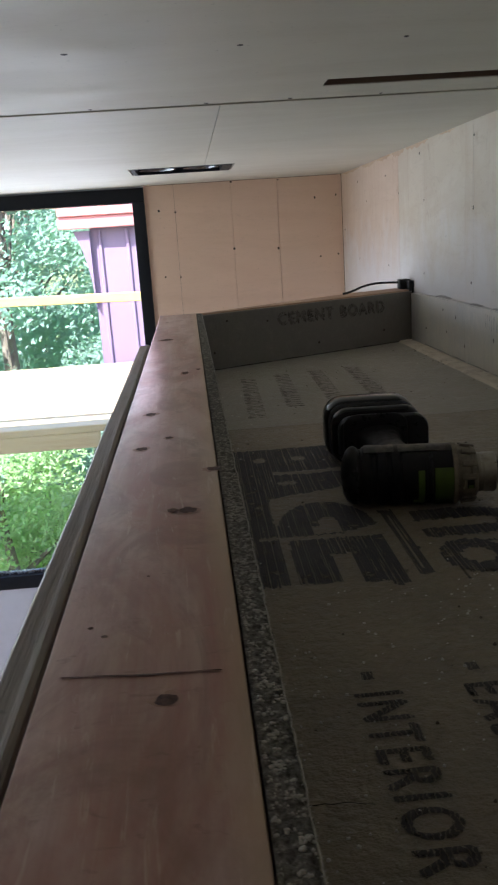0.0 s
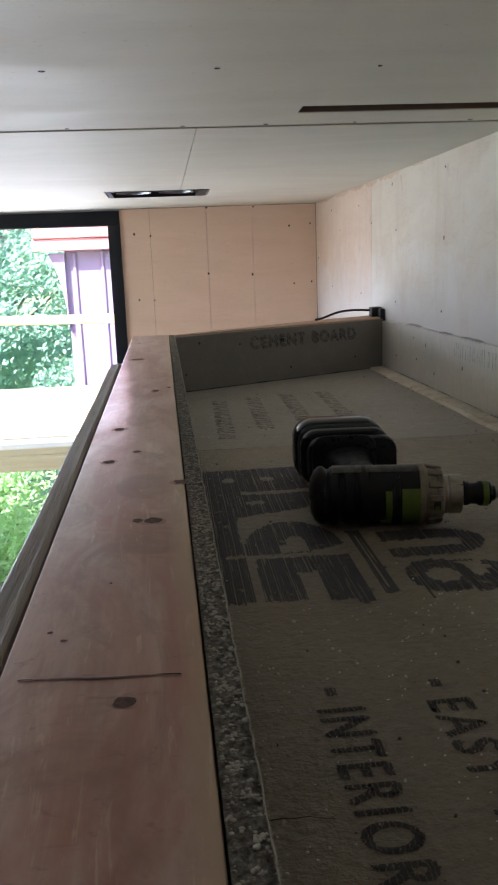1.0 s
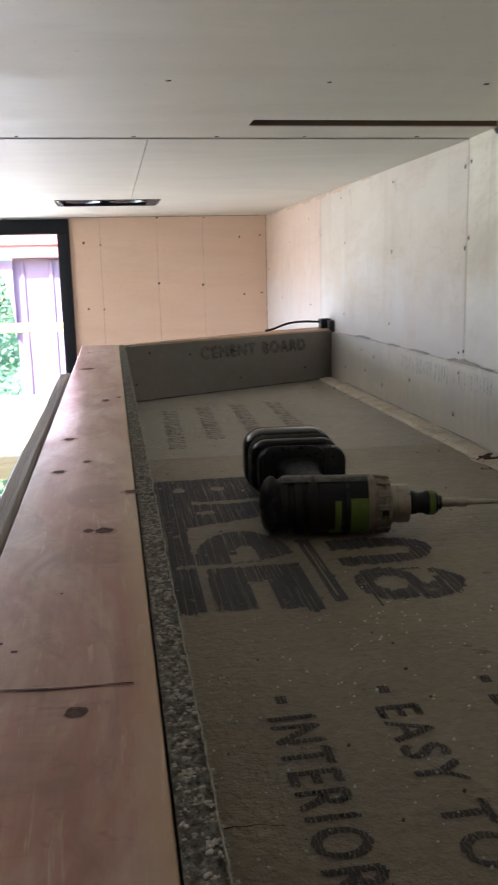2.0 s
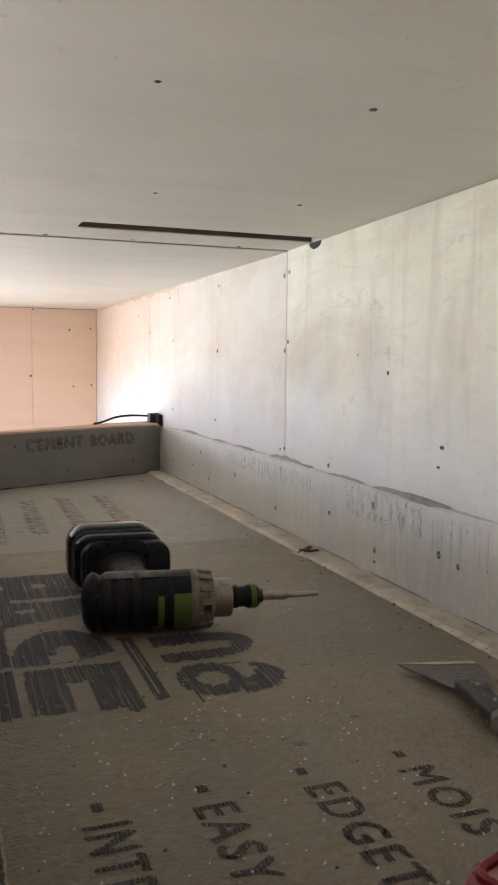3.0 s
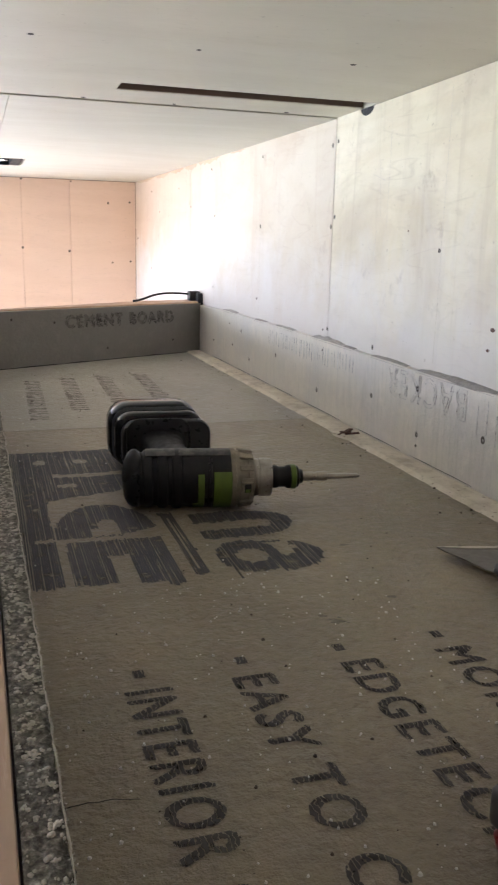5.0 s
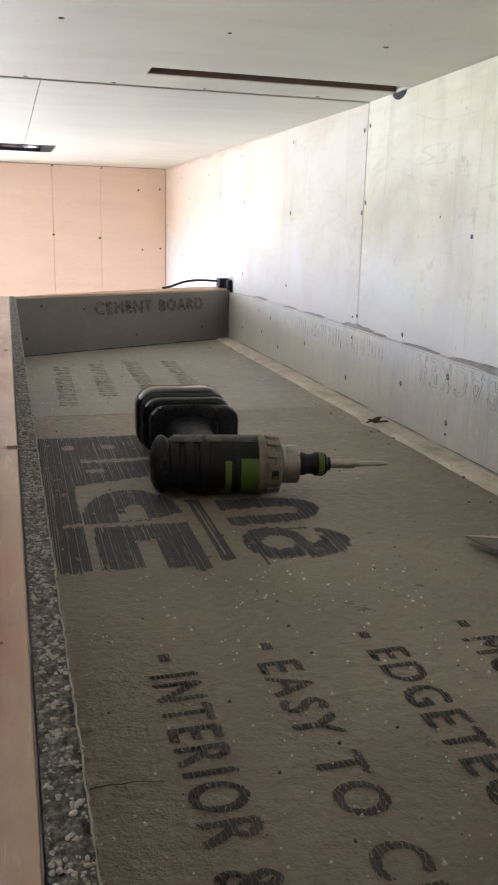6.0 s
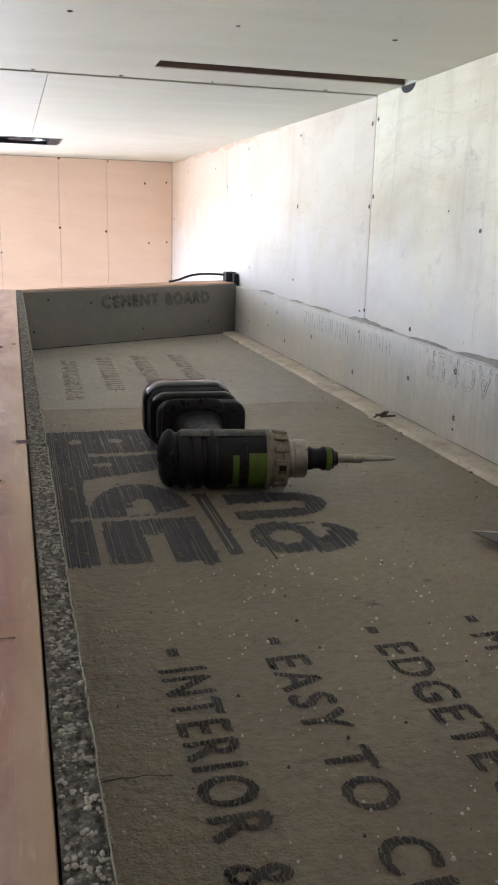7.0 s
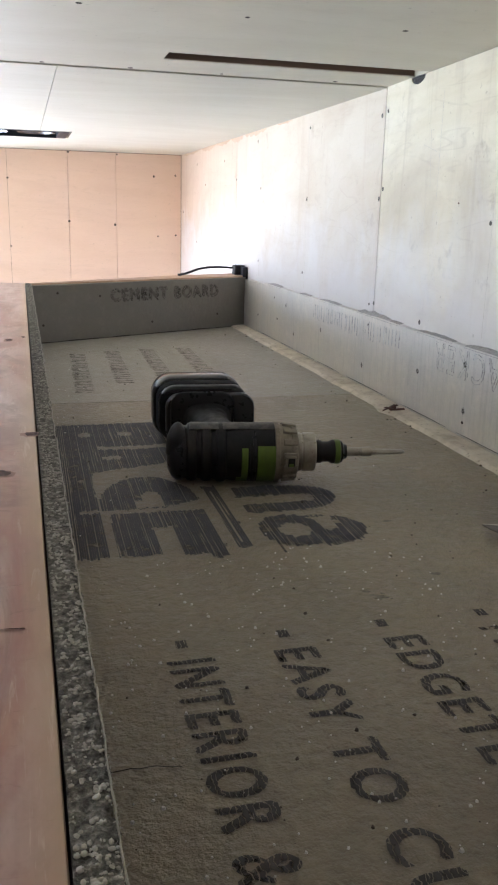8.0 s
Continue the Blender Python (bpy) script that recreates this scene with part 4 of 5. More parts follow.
def thinset_band():
    """A low ragged ridge of dried mortar in the corner between floor and long wall."""
    bm = bmesh.new()
    rows = []
    for k in range(361):
        y = BOX_Y0 + (2.345 - BOX_Y0) * k / 360
        w = 0.043 + 0.0045 * noise.noise((y * 7, 1, 4)) + 0.002 * noise.noise((y * 40, 3, 4))
        if 1.22 < y < 1.28:
            w += 0.010 * math.sin((y - 1.22) / 0.06 * math.pi)
        z = 0.0042 + 0.0012 * noise.noise((y * 25, 9, 2))
        rows.append([bm.verts.new((SIDE - 0.0043 - w, y, 0.0002)), bm.verts.new((SIDE - 0.0055 - w * 0.8, y, z)), bm.verts.new((SIDE - 0.0055 - w * 0.4, y, z + 0.0008 * noise.noise((y * 50, 5, 5)))), bm.verts.new((SIDE - 0.0064, y, z * 0.9)), bm.verts.new((SIDE - 0.0062, y, 0.0002))])
    for a, b in zip(rows, rows[1:]):
        for j in range(4):
            bm.faces.new((a[j], a[j + 1], b[j + 1], b[j]))
    ob = thing("mortar_joint", "pale dried mortar ridge along the wall foot", "mortar")
    part("ridge", bm, mortar, ob)
    # loose lumps broken out of it
    for y, off, r in ((1.262, 0.046, 0.007), (1.235, 0.040, 0.005), (1.02, 0.022, 0.006), (0.965, 0.012, 0.004), (0.90, 0.028, 0.005), (1.55, 0.030, 0.006), (1.93, 0.034, 0.008), (1.97, 0.022, 0.006), (2.10, 0.02, 0.007), (0.80, 0.03, 0.004)):
        bm = bmesh.new()
        bmesh.ops.create_icosphere(bm, subdivisions=2, radius=r)
        for v in bm.verts:
            v.co *= 1 + 0.45 * noise.noise(v.co * 220 + Vector((y * 30, 0, 0)))
        bmesh.ops.transform(bm, matrix=Matrix.Translation((SIDE - 0.0055 - off, y, 0.0036)) @ Matrix.Diagonal((0.8, 1.5, 0.32, 1)), verts=bm.verts)
        part("lump", bm, mortar, ob)
    return ob


thinset_band()

# ---------------------------------------------------------------- printing on the floor board
TEXT_M = Matrix(((0, 1, 0, 0), (-1, 0, 0, 0), (0, 0, 1, 0.0005), (0, 0, 0, 1)))
for text, x, size, squeeze in (("INTERIOR &", 0.0690, 0.0485, 0.72), ("EASY TO CUT", 0.1485, 0.0450, 0.865), ("EDGETECH", 0.2360, 0.0440, 0.885), ("MOIS", 0.3180, 0.0440, 0.885)):
    part("lettering", lettering(text, size, Matrix.Translation((x, 0.5325, 0)) @ TEXT_M, squeeze), ink_text, box_floor, "black ink-printed words on the board")
for x in (0.079, 0.1585, 0.2405, 0.329):
    part("printed_bullet", block((x, 0.549, 0.0003), (x + 0.0085, 0.560, 0.0005)), ink_text, box_floor)


def oval(x, y, cx, cy, rx, ry):
    return ((x - cx) / rx) ** 2 + ((y - cy) / ry) ** 2 < 1


def logo_shape(x, y):
    """Plain blocks and rings of the worn printed mark."""
    def within(a, b, c, d):
        return a < x < b and c < y < d
    # upper block, split by two pale curved bands, with two worn spots
    if within(0.012, 0.166, 0.985, 1.238):
        band_1 = 1.103 + 0.9 * (x - 0.11) ** 2
        band_2 = 0.985 + 0.30 * max(0.0, x - 0.062)
        if x > 0.066 and abs(y - band_1) < 0.0085 or x > 0.052 and y < band_2 + 0.012:
            return False
        return not (oval(x, y, 0.054, 1.178, 0.009, 0.013) or oval(x, y, 0.110, 1.177, 0.011, 0.011) or oval(x, y, 0.082, 1.056, 0.014, 0.008))
    # tall column along the curb
    if within(0.008, 0.0505, 0.727, 0.990):
        return not within(0.030, 0.0505, 0.848, 0.858)
    # bowl with a pale eye
    if within(0.054, 0.166, 0.852, 0.972):
        bowl = oval(x, y, 0.108, 0.865, 0.056, 0.103) and y > 0.854 + 0.02 * max(0.0, (x - 0.12) / 0.04)
        eye = within(0.092, 0.122, 0.855, 0.880) or oval(x, y, 0.112, 0.884, 0.011, 0.028)
        return bowl and not eye
    # two legs under a bar
    if within(0.060, 0.163, 0.705, 0.842):
        if y > 0.795:
            return True
        return x < 0.100 and y > 0.727 or x > 0.120 and y > 0.722 - 0.014 * (x > 0.145)
    if within(0.174, 0.190, 0.726, 0.917):
        return not within(0.1795, 0.1815, 0.74, 0.90)
    # an arch
    if within(0.205, 0.320, 0.818, 0.906):
        return (oval(x, y, 0.262, 0.862, 0.060, 0.043) or within(0.207, 0.262, 0.819, 0.905)) and not (within(0.20, 0.285, 0.847, 0.870) or oval(x, y, 0.285, 0.8585, 0.010, 0.0115))
    # a ring with a tail and a hook
    if within(0.20, 0.320, 0.706, 0.812):
        ring = oval(x, y, 0.240, 0.763, 0.034, 0.045) and not oval(x, y, 0.242, 0.762, 0.0165, 0.019)
        hook = oval(x, y, 0.272, 0.758, 0.046, 0.042) and x > 0.262 and not (within(0.262, 0.290, 0.755, 0.795) or oval(x, y, 0.289, 0.776, 0.006, 0.008))
        return ring or hook or within(0.2145, 0.2185, 0.708, 0.73)
    return False


def printed_logo():
    bm = bmesh.new()
    rnd = random.Random(5)
    x = 0.008
    while x < 0.33:
        w = rnd.uniform(0.0016, 0.0027)
        start, y = None, 0.70
        while y < 1.24:
            hit = logo_shape(x + w / 2 + 0.0012 * noise.noise((x * 90, y * 60, 3)), y)
            if hit and start is None:
                start = y + rnd.uniform(-0.003, 0.003)
            if not hit and start is not None:
                end = y + rnd.uniform(-0.003, 0.003)
                # the stripes lean a little
                bm.faces.new([bm.verts.new((px + 0.012 * (py - 0.95), py, 0.0004)) for px, py in ((x, start), (x + w, start), (x + w, end), (x, end))])
                start = None
            y += 0.0025
        x += w + (rnd.uniform(0.0003, 0.0009) if rnd.random() < 0.3 else 0.0001)
    return part("printed_logo", bm, ink_logo, box_floor, "worn dark striped printed mark")


printed_logo()

# faded columns of print on the second board, too worn to read
for x, y0, y1 in ((0.062, 1.475, 1.90), (0.142, 1.55, 1.92), (0.225, 1.55, 1.94), (0.315, 1.62, 1.96)):
    bm = bmesh.new()
    y = y0
    while y < y1:
        l = random.uniform(0.012, 0.024)
        block((x + random.uniform(0, 0.004) + 0.03 * (y - y0), y, 0.0002), (x + 0.034 + 0.03 * (y - y0), y + l * 0.4, 0.0004), bm=bm)
        if random.random() < 0.6:
            block((x + 0.03 * (y - y0), y + l * 0.4, 0.0002), (x + 0.012 + 0.03 * (y - y0), y + l * 0.8, 0.0004), bm=bm)
        y += l
    part("printed_bars", bm, ink_faint, box_floor, "faded unreadable print")

# a fine dark crack in the board by the curb
bm = bmesh.new()
prev = None
for k in range(13):
    s = k / 12
    p = Vector((0.0 + 0.058 * s, 0.4135 + 0.004 * math.sin(3 * s) + 0.0008 * random.uniform(-1, 1), 0.0004))
    wd = 0.0007 * (1 - 0.6 * s)
    cur = (bm.verts.new(p + Vector((0, wd, 0))), bm.verts.new(p - Vector((0, wd, 0))))
    if prev:
        bm.faces.new((prev[0], cur[0], cur[1], prev[1]))
    prev = cur
part("crack", bm, black_hole, box_floor, "thin dark crack")
# brown stains
for x, y, r in ((0.266, 0.600, 0.012), (0.346, 0.768, 0.006), (0.333, 0.633, 0.006), (0.255, 0.612, 0.006)):
    bm = bmesh.new()
    bm.faces.new([bm.verts.new((x + r * math.cos(a) * random.uniform(0.5, 1.2), y + r * 0.6 * math.sin(a) * random.uniform(0.5, 1.2), 0.0003)) for a in (k * math.tau / 18 for k in range(18))])
    part("stain", bm, ink_faint, box_floor)


# ---------------------------------------------------------------- grit and dust on the floor
def grit(name, label, count, sizes, mat, spread, seed):
    rnd = random.Random(seed)
    verts, faces = [], []
    for _ in range(count):
        x, y = spread(rnd)
        r = rnd.choice(sizes) * rnd.uniform(0.7, 1.3)
        a = rnd.uniform(0, math.pi)
        n = len(verts)
        for k in range(5):
            q = a + k * math.tau / 5
            rr = r * rnd.uniform(0.7, 1.2)
            verts.append((x + rr * math.cos(q), y + rr * math.sin(q), 0.0002))
            verts.append((x + rr * 0.7 * math.cos(q + 0.3), y + rr * 0.7 * math.sin(q + 0.3), r * rnd.uniform(0.8, 1.3)))
        for k in range(5):
            j = (k + 1) % 5
            faces.append((n + 2 * k, n + 2 * j, n + 2 * j + 1, n + 2 * k + 1))
        faces.append(tuple(n + 2 * k + 1 for k in range(5)))
    me = bpy.data.meshes.new(name)
    me.from_pydata(verts, [], faces)
    me.materials.append(mat)
    return tagged(new(name, me), label, "debris", kind="stuff")


def near(rnd):
    return rnd.uniform(0.01, 0.34) ** 1.0, rnd.uniform(0.2, 0.72)


def by_curb(rnd):
    return abs(rnd.gauss(0, 0.05)) + 0.006, rnd.uniform(0.15, 1.9)


def all_over(rnd):
    return rnd.uniform(0.01, 0.59), rnd.uniform(0.15, 2.0)


def by_wall(rnd):
    return 0.575 - abs(rnd.gauss(0, 0.035)), rnd.uniform(0.5, 2.2)


grit("white_grit", "scattered white crumbs of board core", 330, (0.0005, 0.0007, 0.0009, 0.0012), crumb_white, near, 1)
grit("white_grit", "white crumbs lying along the curb", 110, (0.0005, 0.0007, 0.0011), crumb_white, by_curb, 2)
grit("white_grit", "sparse white crumbs over the board", 50, (0.0006, 0.001), crumb_white, all_over, 3)
grit("dark_grit", "scattered dark specks of dirt", 420, (0.0004, 0.0006, 0.0009, 0.0013), crumb_dark, all_over, 4)
grit("dark_grit", "dark crumbs and chips near the wall foot", 110, (0.0006, 0.0010, 0.0017), crumb_dark, by_wall, 6)


def wood_chip():
    """A splintered brown chip stuck in the mortar ridge."""
    bm = bmesh.new()
    for k in range(7):
        a = random.uniform(-0.5, 0.5)
        m = pose(0.566 + random.uniform(-0.008, 0.008), 1.247 + random.uniform(-0.012, 0.012), 0.006, random.uniform(-20, 20), random.uniform(-12, 12), 20 + 40 * a)
        block((-random.uniform(0.006, 0.016), -0.002, -0.001), (random.uniform(0.006, 0.016), 0.002, 0.001), 0.0004, 1, bm=bm, m=m)
    return tagged(part("wood_chip", bm, knot_brown), "splintered brown wood chip on the mortar ridge", "wood chip")


wood_chip()


# ---------------------------------------------------------------- cordless drill
def cordless_drill():
    ob = thing("cordless_drill", "black and green cordless drill lying on its side with battery", "drill")
    ob.matrix_world = pose(0.1405, 0.9500, 0.0, 0, 0, -10)
    ax = Matrix.Translation((0, 0, 0.0362))
    # motor housing: a barrel that swells towards the front, with deep finger ribs
    rings = [(0.006, 0.020), (0.010, 0.0285), (0.016, 0.0320)]
    for k, x in enumerate((0.0200, 0.0375, 0.0545)):
        r = 0.0336 + 0.0007 * k
        rings += [(x, r - 0.0022), (x + 0.0020, r + 0.0004), (x + 0.0065, r + 0.0012), (x + 0.0110, r + 0.0004), (x + 0.0132, r - 0.0022)]
    rings += [(0.0720, 0.0338), (0.0760, 0.0346), (0.0995, 0.0350), (0.1050, 0.0351), (0.1245, 0.0354)]
    part("motor_housing", lathe(rings, ax, 40), rubber, ob, "black ribbed rubber housing", True)
    # rear cap and the bumper that stands up on it
    cap = lathe([(-0.003, 0.010), (-0.0015, 0.021), (0.003, 0.0295), (0.009, 0.0338), (0.0145, 0.0340), (0.018, 0.0310)], ax, 36)
    part("rear_cap", cap, black_plastic, ob, smooth=True)
    bumper = bmesh.new()
    bmesh.ops.create_uvsphere(bumper, u_segments=24, v_segments=16, radius=1.0, matrix=pose(0.0085, -0.0105, 0.0490, 0, 6, 0) @ Matrix.Diagonal((0.0118, 0.0205, 0.0262, 1)))
    part("bumper", bumper, rubber, ob, "smooth black rubber bumper", True)

    def band(x0, x1, r, a0, a1, mat, name, label=""):
        """A curved plate on the barrel between two angles."""
        bm = bmesh.new()
        n = 18
        rows = []
        for k in range(n + 1):
            a = radians(a0 + (a1 - a0) * k / n)
            c, s = math.cos(a), math.sin(a)
            rows.append([bm.verts.new(ax @ Vector((px, -c * pr, s * pr))) for px, pr in ((x0, r - 0.002), (x0, r), (x0 + 0.0008, r + 0.0007), (x1 - 0.0008, r + 0.0007), (x1, r), (x1, r - 0.002))])
        for a, b in zip(rows, rows[1:]):
            for j in range(5):
                bm.faces.new((a[j], a[j + 1], b[j + 1], b[j]))
        bm.faces.new(rows[0]), bm.faces.new(rows[-1])
        return part(name, bm, mat, ob, label, True)

    band(0.0850, 0.0925, 0.0351, -62, 22, green_plastic, "green_stripe", "worn green stripe")
    band(0.0790, 0.0925, 0.0350, -62, -44, green_plastic, "green_stripe", "worn green stripe")
    band(0.1035, 0.1250, 0.0353, -66, 26, green_plastic, "green_band", "worn green band")
    band(0.0240, 0.1255, 0.0350, 64, 128, dusty_black, "top_plate", "dust-covered black spine")
    band(0.0985, 0.1020, 0.0352, -66, 60, black_plastic, "side_rib")
    band(0.0935, 0.0955, 0.0351, -62, 30, black_plastic, "side_rib")
    # gear housing with windows
    gear = lathe([(0.1245, 0.0340), (0.1252, 0.0364), (0.1300, 0.0366), (0.1306, 0.0338), (0.1450, 0.0312), (0.1456, 0.0330), (0.1500, 0.0318), (0.1525, 0.0290), (0.1540, 0.0235)], ax, 40)
    part("gear_housing", gear, dirty_grey, ob, "dusty grey gear housing", True)
    for a in (-75, -47, -20, 7, 34, 62, 90, 118):
        m = ax @ Matrix.Rotation(radians(90 - a), 4, "X") @ pose(0, 0, 0, 0, 7, 0)
        part("rib", block((0.1296, -0.0034, 0.0470), (0.1462, 0.0034, 0.0522), 0.0009, 2, m=m), dirty_grey, ob)
    # the speed window, framed and dark inside
    m = ax @ Matrix.Rotation(radians(96), 4, "X") @ pose(0, 0, 0, 0, 7, 0)
    part("selector_window", block((0.1318, -0.0074, 0.0478), (0.1440, 0.0074, 0.0528), 0.0010, 2, m=m), dirty_grey, ob, "framed speed window")
    part("selector_pane", block((0.1340, -0.0052, 0.0525), (0.1420, 0.0052, 0.0531), m=m), black_hole, ob)
    part("selector_mark", block((0.1352, -0.0050, 0.0530), (0.1408, -0.0012, 0.0534), m=m), green_plastic, ob)
    collar = lathe([(0.1535, 0.0215), (0.1545, 0.0232), (0.1575, 0.0234), (0.1580, 0.0226), (0.1600, 0.0226), (0.1605, 0.0234), (0.1738, 0.0234), (0.1752, 0.0222), (0.1755, 0.0150)], ax, 40)
    part("steel_collar", collar, steel, ob, "worn bare steel collar", True)
    chuck = lathe([(0.1752, 0.0120), (0.1775, 0.0138), (0.1830, 0.0138), (0.1850, 0.0124), (0.1930, 0.0124), (0.1955, 0.0142), (0.1985, 0.0148), (0.2000, 0.0140)], ax, 32)
    part("chuck", chuck, rubber, ob, "black keyless chuck", True)
    part("green_ring", lathe([(0.1992, 0.0138), (0.2000, 0.0150), (0.2055, 0.0150), (0.2062, 0.0138)], ax, 32), green_plastic, ob, "green ring", True)
    part("chuck_nose", lathe([(0.2060, 0.0134), (0.2085, 0.0134), (0.2110, 0.0095), (0.2145, 0.0085), (0.2150, 0.0060)], ax, 28), black_plastic, ob, smooth=True)
    part("bit_holder", lathe([(0.2140, 0.0045), (0.2150, 0.0056), (0.2285, 0.0056), (0.2290, 0.0050), (0.2325, 0.0050), (0.2330, 0.0058), (0.2445, 0.0058), (0.2462, 0.0046)], ax, 20), steel, ob, "bright bit holder", True)
    part("bit", lathe([(0.2450, 0.0036), (0.2700, 0.0036), (0.2725, 0.0029), (0.2800, 0.0029), (0.2835, 0.0026), (0.2868, 0.0014)], ax, 6), steel, ob, "steel screwdriver bit")

    # grip, slanting back to the battery foot
    bm = bmesh.new()
    loops = []
    for s, cx, y, w, hgt in ((0, 0.070, 0.020, 0.026, 0.024), (1, 0.068, 0.045, 0.0245, 0.0215), (2, 0.062, 0.085, 0.0225, 0.0190), (3, 0.055, 0.120, 0.0235, 0.0190), (4, 0.050, 0.150, 0.030, 0.0225), (5, 0.047, 0.168, 0.044, 0.0290)):
        loops.append([bm.verts.new((cx + w * math.copysign(abs(math.cos(a)) ** 0.7, math.cos(a)), y, 0.0365 + hgt * math.copysign(abs(math.sin(a)) ** 0.8, math.sin(a)))) for a in (k * math.tau / 24 for k in range(24))])
    for a, b in zip(loops, loops[1:]):
        for k in range(24):
            bm.faces.new((a[k], a[(k + 1) % 24], b[(k + 1) % 24], b[k]))
    bm.faces.new(loops[0]), bm.faces.new(loops[-1])
    part("grip", bm, rubber, ob, "dusty black rubber grip", True)
    part("trigger", block((0.088, 0.042, 0.026), (0.099, 0.072, 0.048), 0.004, 3), black_plastic, ob, smooth=True)
    # foot of the tool, then the battery pack behind it
    turn = Matrix.Translation((0.048, 0.19, 0)) @ pose(0, 0, 0, 0, 0, 5) @ Matrix.Translation((-0.048, -0.19, 0))

    def slab(x0, x1, y0, y1, z0, z1, r, edge):
        """A rounded plate standing across the grip: large corners, softened edges."""
        bm = bmesh.new()
        loops = []
        for y, d in ((y0, edge), (y0 + edge * 0.3, edge * 0.3), (y0 + edge, 0.0), (y1 - edge, 0.0), (y1 - edge * 0.3, edge * 0.3), (y1, edge)):
            loop = []
            for cx, cz, a in ((x1 - r, z1 - r, 0), (x0 + r, z1 - r, 90), (x0 + r, z0 + r, 180), (x1 - r, z0 + r, 270)):
                for k in range(8):
                    q = radians(a + 90 * k / 7)
                    loop.append(bm.verts.new(turn @ Vector((cx + (r - d) * math.cos(q), y, cz + (r - d) * math.sin(q)))))
            loops.append(loop)
        n = len(loops[0])
        for a, b in zip(loops, loops[1:]):
            for k in range(n):
                bm.faces.new((a[k], a[(k + 1) % n], b[(k + 1) % n], b[k]))
        bm.faces.new(loops[0]), bm.faces.new(loops[-1])
        return bm

    part("battery_foot", slab(-0.0080, 0.1160, 0.1590, 0.1790, 0.0020, 0.0720, 0.0200, 0.0060), black_plastic, ob, "glossy black battery foot", True)
    part("foot_step", slab(-0.0020, 0.0860, 0.1545, 0.1600, 0.0100, 0.0765, 0.0180, 0.0030), black_plastic, ob, smooth=True)
    pack = part("battery", slab(-0.0165, 0.1090, 0.1780, 0.2000, 0.0012, 0.0805, 0.0240, 0.0050), battery_plastic, ob, "glossy black battery pack", True)
    part("battery_shell", slab(-0.0240, 0.1050, 0.2015, 0.2480, 0.0002, 0.0885, 0.0290, 0.0080), battery_plastic, pack, smooth=True)
    part("battery_rim", slab(-0.0190, 0.1065, 0.1992, 0.2022, 0.0010, 0.0838, 0.0250, 0.0006), steel_dark, pack, "thin pale rim", True)
    mark = block((0.0900, 0.1592, 0.044), (0.0935, 0.1602, 0.062), 0.0004, 1)
    bmesh.ops.transform(mark, matrix=turn, verts=mark.verts)
    part("charge_mark", mark, teal, ob, "small teal mark")
    return ob


steel_dark = speckled("dark_glossy_trim", (0.06, 0.065, 0.07), (0.03, 0.032, 0.035), 0.22, 30.0)
dusty_black = speckled("dusty_black_plastic", (0.020, 0.019, 0.018), (0.13, 0.115, 0.095), 0.5, 75.0, 0.0, 0.75)
teal = speckled("teal_print", (0.02, 0.10, 0.08), (0.02, 0.07, 0.06), 0.5, 60.0)
cordless_drill()


